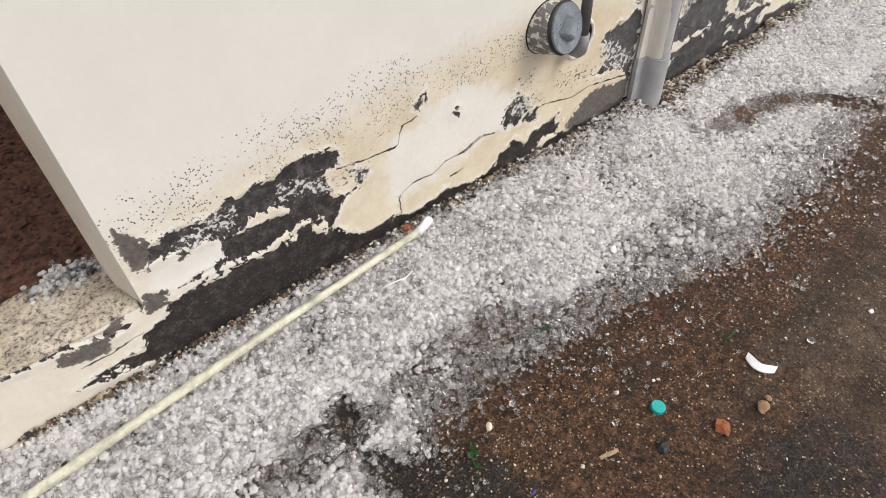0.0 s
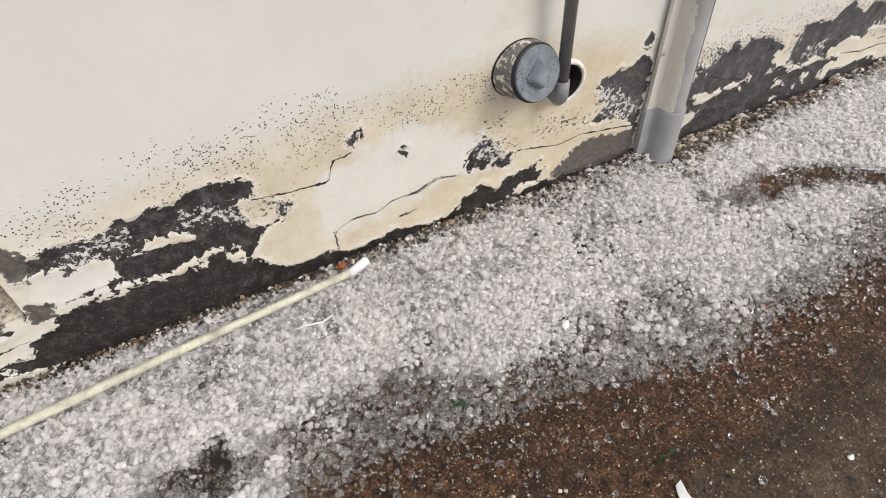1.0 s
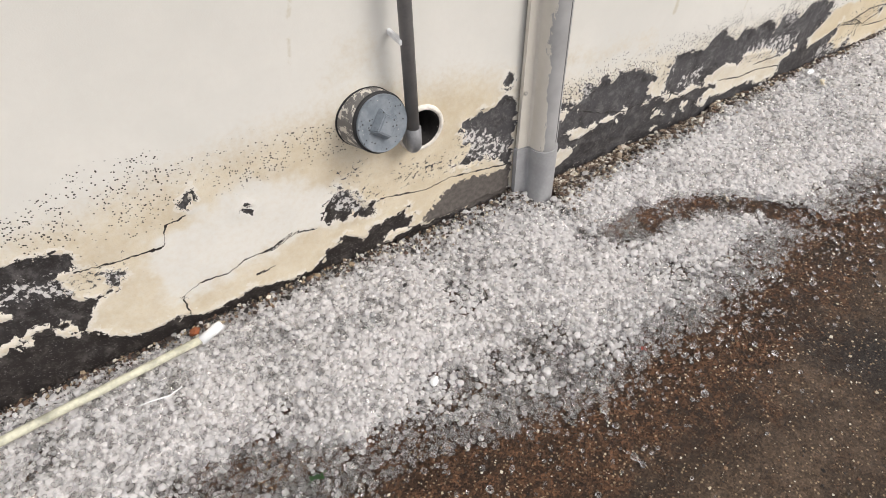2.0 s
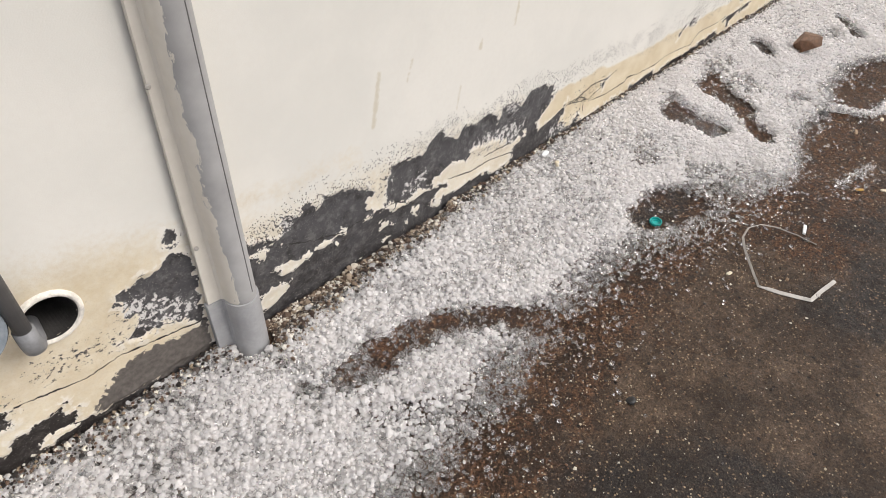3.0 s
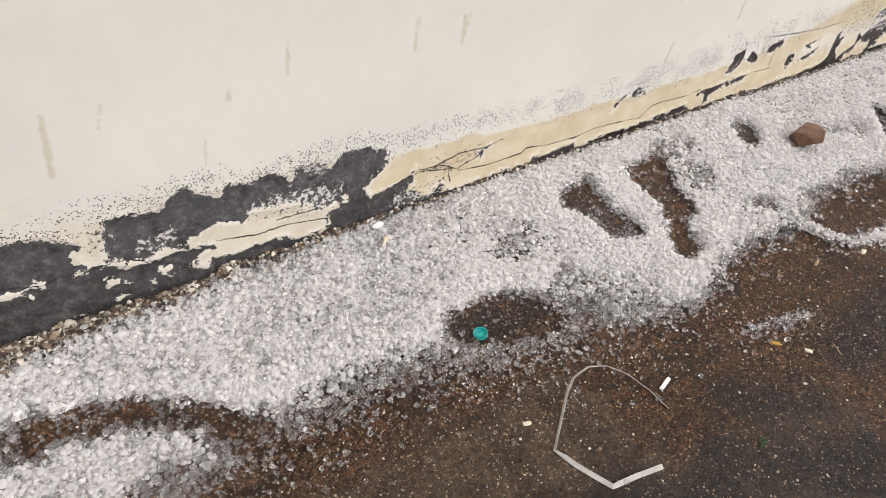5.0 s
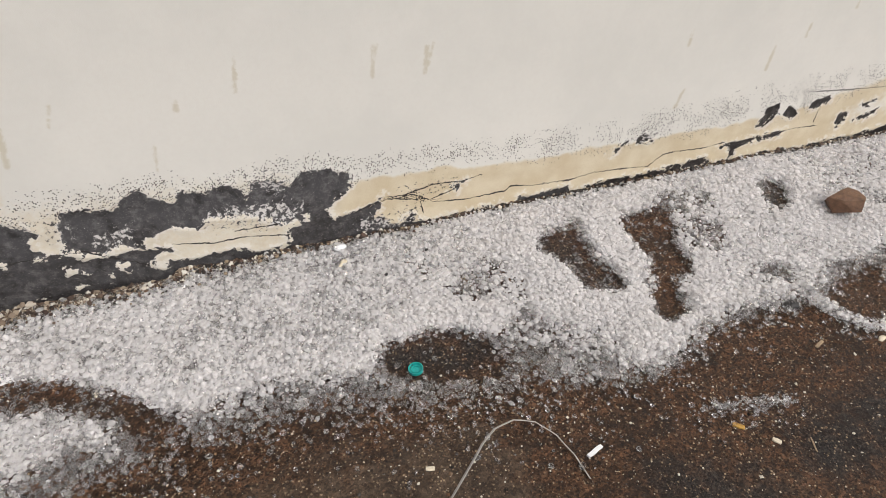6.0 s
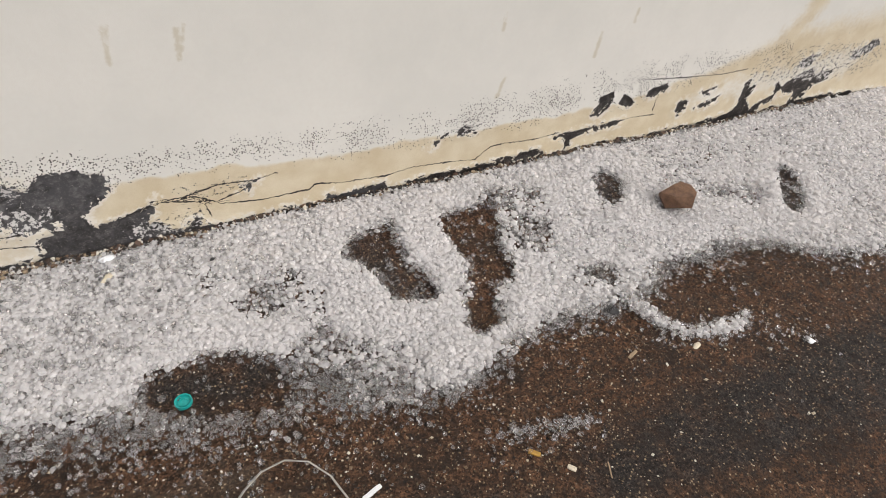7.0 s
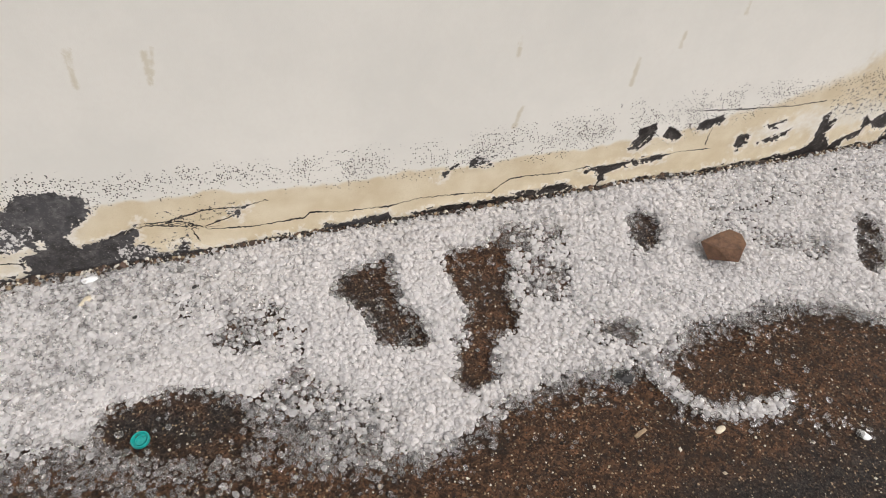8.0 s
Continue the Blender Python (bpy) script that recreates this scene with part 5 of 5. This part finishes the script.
def bottle_cap(x, y, rz, tilt, upside, size=1.0):
    root = tagged(new("bottle_cap"), "teal plastic bottle cap, " + ("hollow side up in a bare footprint" if upside else "flat side up on the wet dirt"), "bottle cap", group="bottle caps")
    if upside:
        part("shell", lathe([(0.0, 0.0), (0.0165, 0.0), (0.0185, 0.002), (0.0185, 0.010), (0.0165, 0.010), (0.0160, 0.0025), (0.0115, 0.0022), (0.0112, 0.006), (0.0100, 0.006), (0.0098, 0.0022), (0.0, 0.0022)], 36), M["teal"], root, smooth=False)
    else:
        part("shell", lathe([(0.0165, 0.0), (0.0185, 0.0), (0.0185, 0.010), (0.0172, 0.0118), (0.0, 0.0122)], 36), M["teal"], root, smooth=False)
        part("ridges", lathe([(0.0187, 0.002), (0.0190, 0.003), (0.0190, 0.008), (0.0187, 0.009)], 36), M["teal"], root)
    root.matrix_world = pose(*rest(x, y, 0.001), tilt, 0, rz) @ Matrix.Scale(size, 4)


def build_shard():
    """A crescent broken from a white cup: nearly straight fracture, rounded rim, slightly dished."""
    bm = bmesh.new()
    rows = []
    for i in range(15):
        s = i / 14
        x = -0.031 + 0.060 * s
        low = -0.021 * math.sin(math.pi * min(1, 0.05 + 0.88 * s)) ** 0.8
        high = 0.006 - 0.010 * math.sin(math.pi * s) + 0.0012 * math.sin(9 * s)
        ring = []
        for y, lift in ((low, 0.0), (high, 0.006)):
            ring += [bm.verts.new((x, y, 0.002 + lift)), bm.verts.new((x, y, 0.0048 + lift))]
        rows.append((ring[0], ring[1], ring[3], ring[2]))
    for a, b in zip(rows, rows[1:]):
        for i in range(4):
            bm.faces.new((a[i], b[i], b[(i + 1) % 4], a[(i + 1) % 4]))
    bm.faces.new(rows[0]), bm.faces.new(rows[-1][::-1])
    bmesh.ops.recalc_face_normals(bm, faces=bm.faces)
    ob = tagged(from_bm("cup_shard", bm, M["white"]), "crescent-shaped white shard of a broken cup on dirt", "shard")
    place(ob, rest(0.932, 0.258, 0.001), 0, 0, -76)


def stone(name, label, cat, x, y, size, mat, seed, rz=0, chisel=4, on_hail=False, group="", sink=0.25, sub=2, rough=0.3):
    ob = tagged(from_bm(name, lump(*size, seed, rough, sub, chisel), M[mat]), label, cat, group)
    return place(ob, rest(x, y, size[2] * (1 - sink), on_hail), 0, 0, rz)


def build_strap():
    """A bent plastic packing strap: an open loop with a kinked tail."""
    ctrl = [(2.748, 0.246), (2.742, 0.300), (2.725, 0.350), (2.695, 0.390), (2.655, 0.408), (2.610, 0.402), (2.575, 0.380), (2.535, 0.345), (2.472, 0.290), (2.490, 0.240), (2.523, 0.173), (2.580, 0.166), (2.639, 0.156)]
    pts = []
    for k in range(len(ctrl) - 1):
        for i in range(4):
            s = i / 4
            pts.append(tuple(ctrl[k][j] + s * (ctrl[k + 1][j] - ctrl[k][j]) for j in (0, 1)))
    pts.append(ctrl[-1])
    bm = bmesh.new()
    rows = []
    for k, (x, y) in enumerate(pts):
        a, b = Vector(pts[max(k - 1, 0)]), Vector(pts[min(k + 1, len(pts) - 1)])
        way = (b - a).normalized()
        side = Vector((-way.y, way.x))
        s = k / (len(pts) - 1)
        lean = 0.9 if s < 0.30 else (0.75 if s < 0.68 else 0.35)
        lift = 0.002 + 0.012 * math.sin(math.pi * min(1, s * 1.5)) ** 2
        w = 0.0031 if s < 0.70 else 0.0052
        z0 = float(ground_z(np.array(x), np.array(y))) + lift
        across = Vector((side.x * math.cos(lean), side.y * math.cos(lean), math.sin(lean))) * w
        thick = Vector((-side.x * math.sin(lean), -side.y * math.sin(lean), math.cos(lean))) * 0.0007
        c = Vector((x, y, z0 + w * math.sin(lean)))
        rows.append([bm.verts.new(c + across + thick), bm.verts.new(c + across - thick), bm.verts.new(c - across - thick), bm.verts.new(c - across + thick)])
    for a, b in zip(rows, rows[1:]):
        for i in range(4):
            bm.faces.new((a[i], b[i], b[(i + 1) % 4], a[(i + 1) % 4]))
    bm.faces.new(rows[0]), bm.faces.new(rows[-1][::-1])
    bmesh.ops.recalc_face_normals(bm, faces=bm.faces)
    tagged(from_bm("packing_strap", bm, M["strap"]), "bent pale plastic packing strap lying on the dirt", "strap")


def stick(name, label, cat, x, y, length, width, rz, mat, on_hail=False, seed=1, flat=0.5):
    bm = box(-length / 2, length / 2, -width / 2, width / 2, -width * flat / 2, width * flat / 2)
    bmesh.ops.subdivide_edges(bm, edges=[e for e in bm.edges if abs(e.verts[0].co.x - e.verts[1].co.x) > length / 2], cuts=4)
    for v in bm.verts:
        v.co.y += 0.25 * width * noise.noise(Vector((v.co.x * 60, seed, 0)))
        v.co.z += 0.2 * width * noise.noise(Vector((v.co.x * 50, seed, 5)))
        v.co.y *= 1 - 0.3 * abs(v.co.x) / length
    bmesh.ops.bevel(bm, geom=bm.edges[:], offset=width * 0.08, segments=1, affect="EDGES")
    ob = tagged(from_bm(name, bm, M[mat]), label, cat)
    return place(ob, rest(x, y, width * flat * 0.5 + 0.001, on_hail), 0, 0, rz)


def sprig(x, y, rz, leaves, size, on_hail=False):
    root = tagged(new("leaf_sprig"), "small wet green leaf sprig flattened on the ground", "leaves", group="green sprigs")
    part("stem", tube([(-size, 0, 0.002), (0, 0.15 * size, 0.003), (size, 0, 0.002)], size * 0.05, 6), M["leaf"], root)
    rng = random.Random(int(x * 1000))
    for i in range(leaves):
        bm = bmesh.new()
        l, w = size * rng.uniform(0.5, 0.8), size * rng.uniform(0.2, 0.3)
        row = []
        for s, k in ((0, 0.05), (0.25, 0.8), (0.55, 1.0), (0.8, 0.6), (1.0, 0.05)):
            row.append([bm.verts.new((s * l, q * w * k, 0.003 + 0.25 * abs(q) * w * k + 0.1 * l * s)) for q in (-1, 0, 1)])
        for a, b in zip(row, row[1:]):
            for j in (0, 1):
                bm.faces.new((a[j], b[j], b[j + 1], a[j + 1]))
        bmesh.ops.solidify(bm, geom=bm.faces[:], thickness=0.0005)
        bmesh.ops.transform(bm, matrix=Matrix.Translation(((i / max(1, leaves - 1) - 0.5) * 1.4 * size, 0.05 * size, 0)) @ pose(0, 0, 0, rng.uniform(-15, 15), rng.uniform(-15, 5), rng.uniform(0, 360)), verts=bm.verts)
        part("leaf", bm, M["leaf"], root)
    place(root, rest(x, y, 0.002, on_hail), 0, 0, rz)


build_hose()
bottle_cap(0.691, 0.327, 20, 4, False, 0.77)
bottle_cap(2.507, 0.611, 75, -4, True, 0.92)
build_shard()
build_strap()
stone("brick_piece", "rough reddish-brown broken brick sitting in the hail", "brick", 3.840, 0.742, (0.070, 0.062, 0.056), "brick", 8, 20, 15, True, sink=0.36, sub=4, rough=0.04)
stone("stone", "small tan stone on wet dirt", "stone", 0.846, 0.197, (0.016, 0.013, 0.010), "tan", 11, 30, group="loose stones")
stone("stone", "crumbled orange-brown stone on wet dirt", "stone", 0.753, 0.223, (0.018, 0.015, 0.007), "rust", 13, 10, 2, group="loose stones", rough=0.5)
stone("stone", "dark wet stone on the dirt", "stone", 0.631, 0.266, (0.013, 0.011, 0.008), "black", 17, 0, group="loose stones")
stone("stone", "small pale tan stone on wet dirt", "stone", 0.872, 0.203, (0.009, 0.007, 0.006), "tan", 12, 0, group="loose stones")
stone("pebble", "pale oval pebble on brown dirt", "pebble", 0.411, 0.508, (0.010, 0.0065, 0.005), "bone", 19, 50, 0, group="pale pebbles", rough=0.1)
stone("pebble", "pale pebble on brown dirt", "pebble", 0.655, 0.40, (0.005, 0.004, 0.004), "bone", 20, 10, 0, group="pale pebbles", rough=0.1)
stick("twig", "short dry tan twig on the dirt", "twig", 0.545, 0.322, 0.040, 0.008, -14, "twig", seed=2)
stone("paper_scrap", "white scrap on dark paving", "scrap", 1.234, 0.186, (0.008, 0.006, 0.004), "white", 23, 0, 3, group="white scraps")
stone("paper_scrap", "white scrap on brown dirt", "scrap", 3.882, 0.258, (0.009, 0.012, 0.006), "white", 24, 20, 4, group="white scraps")
stone("paper_scrap", "white scrap beside thin hail", "scrap", 3.602, 0.345, (0.016, 0.007, 0.004), "bone", 25, 15, 3, group="white scraps")
stone("paper_scrap", "bright white scrap on the hail", "scrap", 0.937, 0.66, (0.013, 0.009, 0.006), "white", 26, 40, 3, True, group="white scraps")
stone("paper_scrap", "white plaster flake on the hail by the wall", "scrap", 2.419, 0.962, (0.018, 0.010, 0.006), "white", 27, 10, 4, True, group="white scraps")
stone("paper_scrap", "white plaster flake on the hail", "scrap", 2.412, 0.91, (0.022, 0.008, 0.004), "bone", 28, 40, 4, True, group="white scraps")
stone("paper_scrap", "white plaster flake by the wall's foot", "scrap", 1.545, 0.975, (0.012, 0.009, 0.006), "bone", 29, 0, 4, group="white scraps")
stick("plastic_stick", "short white plastic stick on brown dirt", "stick", 2.786, 0.296, 0.040, 0.009, 18, "white", seed=3, flat=0.7)
stick("plastic_stick", "short pale stick lying in the bare track", "stick", 1.852, 0.742, 0.030, 0.007, 60, "bone", seed=4, flat=0.7)
stick("wood_chip", "small pale wood chip on dirt", "chip", 2.458, 0.364, 0.018, 0.009, -20, "bone", seed=5)
stick("wood_chip", "ochre wood chip on wet dirt", "chip", 3.107, 0.253, 0.024, 0.010, -40, "orange", seed=6)
stick("wood_chip", "pale wood chip on wet dirt", "chip", 3.160, 0.198, 0.018, 0.010, -50, "bone", seed=7)
stick("straw", "thin pale straw on wet dirt", "straw", 3.230, 0.167, 0.034, 0.003, 70, "twig", seed=8)
stick("straw", "pale flat straw on brown dirt", "straw", 3.442, 0.379, 0.030, 0.008, 20, "twig", seed=9)
stone("red_scrap", "small red scrap on dirt beside the hail", "scrap", 1.359, 0.512, (0.009, 0.007, 0.004), "red", 31, 0, 3, group="red scraps")
stone("red_scrap", "small red scrap on dark paving", "scrap", 1.72, 0.133, (0.007, 0.006, 0.004), "red", 32, 0, 3, group="red scraps")
stone("violet_scrap", "tiny violet scrap on dirt", "scrap", 0.386, 0.358, (0.008, 0.003, 0.002), "blue", 33, 10, 2)
for x, y in ((0.986, 0.869), (2.628, 0.904), (2.509, 0.854), (4.321, 0.93), (4.316, 0.781), (-0.25, 0.90), (1.23, 0.80)):
    stone("black_crumb", "tiny black crumb on the white hail", "crumb", x, y, (0.007, 0.0045, 0.004), "black", int(x * 91), 30, 2, True, group="black crumbs", sink=-0.6, sub=1)
stone("black_crumb", "dark clod on the paving", "crumb", 1.93, 0.33, (0.012, 0.010, 0.006), "black", 41, 0, 2, group="black crumbs")
stone("clod", "dark round clod of dirt at the hail's edge", "clod", 3.473, 0.505, (0.026, 0.018, 0.010), "black", 43, 0, 2, rough=0.4)
stone("stone", "small rusty crumb at the wall's foot", "stone", 0.560, 0.972, (0.012, 0.009, 0.008), "rust", 47, 0, 3, True, group="loose stones", sink=-0.3)
bm_straw = tube([(0.415, 0.872, 0.0), (0.44, 0.868, 0.004), (0.475, 0.862, 0.003), (0.50, 0.872, 0.0)], 0.0017, 8)
bmesh.ops.translate(bm_straw, verts=bm_straw.verts, vec=(0, 0, float(rest(0.455, 0.868, 0.004, True).z)))
tagged(from_bm("white_thread", bm_straw, M["white"], True), "thin curved white plastic thread on the hail", "thread")
sprig(0.655, 0.603, 10, 5, 0.020, True)
sprig(0.349, 0.482, 60, 4, 0.026)
sprig(0.939, 0.338, 0, 3, 0.018)
sprig(2.86, 0.09, 30, 3, 0.016)
stone("leaf_scrap", "small dull green scrap among hail on the sill", "leaf", -0.03, 1.03, (0.006, 0.004, 0.002), "leaf", 45, 0, 0, sink=-40)


# ---- grit and crumbs ----
def build_grit():
    rs = np.random.RandomState(17)
    n = 170000
    x, y = rs.uniform(-0.6, 5.2, n), rs.uniform(-0.75, 0.95, n)
    cover, inside = hail_cover(x, y)
    near = np.exp(-np.abs(inside + 0.10) / 0.20)
    k = (cover < 0.3) & (rs.rand(n) < 0.13 + 0.70 * near)
    x, y = x[k], y[k]
    r = np.clip(np.exp(rs.normal(math.log(0.0013), 0.46, x.size)), 0.0006, 0.0044)
    ob = stones_mesh("grit", np.stack((x, y, ground_z(x, y) + r * 0.35), -1), r, rs.uniform(0.4, 0.8, x.size), M["grit"], 2, 4, 0.25, 19, False)
    tagged(ob, "pale and dark grit scattered over wet dirt", "grit", kind="stuff")


def build_crumbs():
    rs = np.random.RandomState(29)
    n = 14000
    x = rs.uniform(-0.3, 4.7, n)
    w = np.interp(x, (-0.3, 0.1, 0.8, 1.0, 1.3, 1.42, 1.6, 2.1, 2.5, 4.7), (0.010, 0.014, 0.016, 0.030, 0.028, 0.060, 0.040, 0.018, 0.008, 0.006))
    y = 0.996 - np.abs(rs.normal(0, 1, n)) * w
    k = (rs.rand(n) < np.interp(x, (-0.3, 1.3, 1.4, 2.2, 2.6, 4.7), (0.55, 0.6, 1.0, 0.8, 0.4, 0.3))) & (np.hypot(x - 1.415, y - 0.962) > 0.042)
    x, y = x[k], y[k]
    r = np.clip(np.exp(rs.normal(math.log(0.0021), 0.5, x.size)), 0.0009, 0.008)
    ob = stones_mesh("wall_crumbs", np.stack((x, y, hail_top(x, y) + 0.002 + r * 0.2), -1), r, rs.uniform(0.35, 0.8, x.size), M["chips"], 3, 5, 0.3, 31, False)
    tagged(ob, "dark soil and cream paint crumbs along the wall's foot", "crumbs", kind="stuff")


def build_plaster_heap():
    """Sandy plaster crumbs fallen along the wall just past the downpipe."""
    rs = np.random.RandomState(53)
    n = 3800
    x = 1.44 + 0.62 * rs.rand(n) ** 1.25
    y = 0.994 - np.abs(rs.normal(0, 1, n)) * np.interp(x, (1.44, 1.55, 1.75, 2.06), (0.045, 0.034, 0.024, 0.012))
    k = np.hypot(x - 1.415, y - 0.962) > 0.046
    x, y = x[k], y[k]
    r = np.clip(np.exp(rs.normal(math.log(0.0024), 0.5, x.size)), 0.001, 0.009)
    ob = stones_mesh("plaster_crumbs", np.stack((x, y, hail_top(x, y) + 0.003 + r * 0.3), -1), r, rs.uniform(0.4, 0.8, x.size), M["sand"], 3, 5, 0.3, 57, False)
    tagged(ob, "sandy tan plaster crumbs heaped along the wall's foot", "crumbs", kind="stuff")


def build_sill_litter():
    rs = np.random.RandomState(37)
    n = 260
    x, y = rs.normal(-0.10, 0.035, n), rs.normal(1.165, 0.016, n)
    r = np.clip(np.exp(rs.normal(math.log(0.0058), 0.2, n)), 0.003, 0.009)
    z = 0.236 + rs.uniform(0, 0.012, n) * np.exp(-((x + 0.10) / 0.035) ** 2)
    heap = stones_mesh("sill_hail", np.stack((x, y, z), -1), r, rs.uniform(0.6, 0.9, n), M["hail"], seed=39)
    heap.data.attributes.new("melt", "FLOAT", "POINT").data.foreach_set("value", np.full(len(heap.data.vertices), 0.15, np.float32))
    tagged(heap, "small heap of hail melting on the plaster sill", "hail", kind="stuff")
    n = 2600
    x, y = rs.uniform(-0.9, -0.05, n), rs.uniform(1.19, 2.3, n)
    r = np.clip(np.exp(rs.normal(math.log(0.004), 0.5, n)), 0.0015, 0.014)
    tagged(stones_mesh("soil_crumbs", np.stack((x, y, 0.212 + 0.010 * soft_noise(x, y, 0.10, 95) + 0.006 * soft_noise(x, y, 0.025, 97) + r * 0.2), -1), r, rs.uniform(0.5, 0.9, n), M["soil"], 3, 5, 0.3, 41, False), "loose red-brown soil crumbs behind the sill", "soil", kind="stuff")


build_grit()
build_crumbs()
build_plaster_heap()
build_sill_litter()
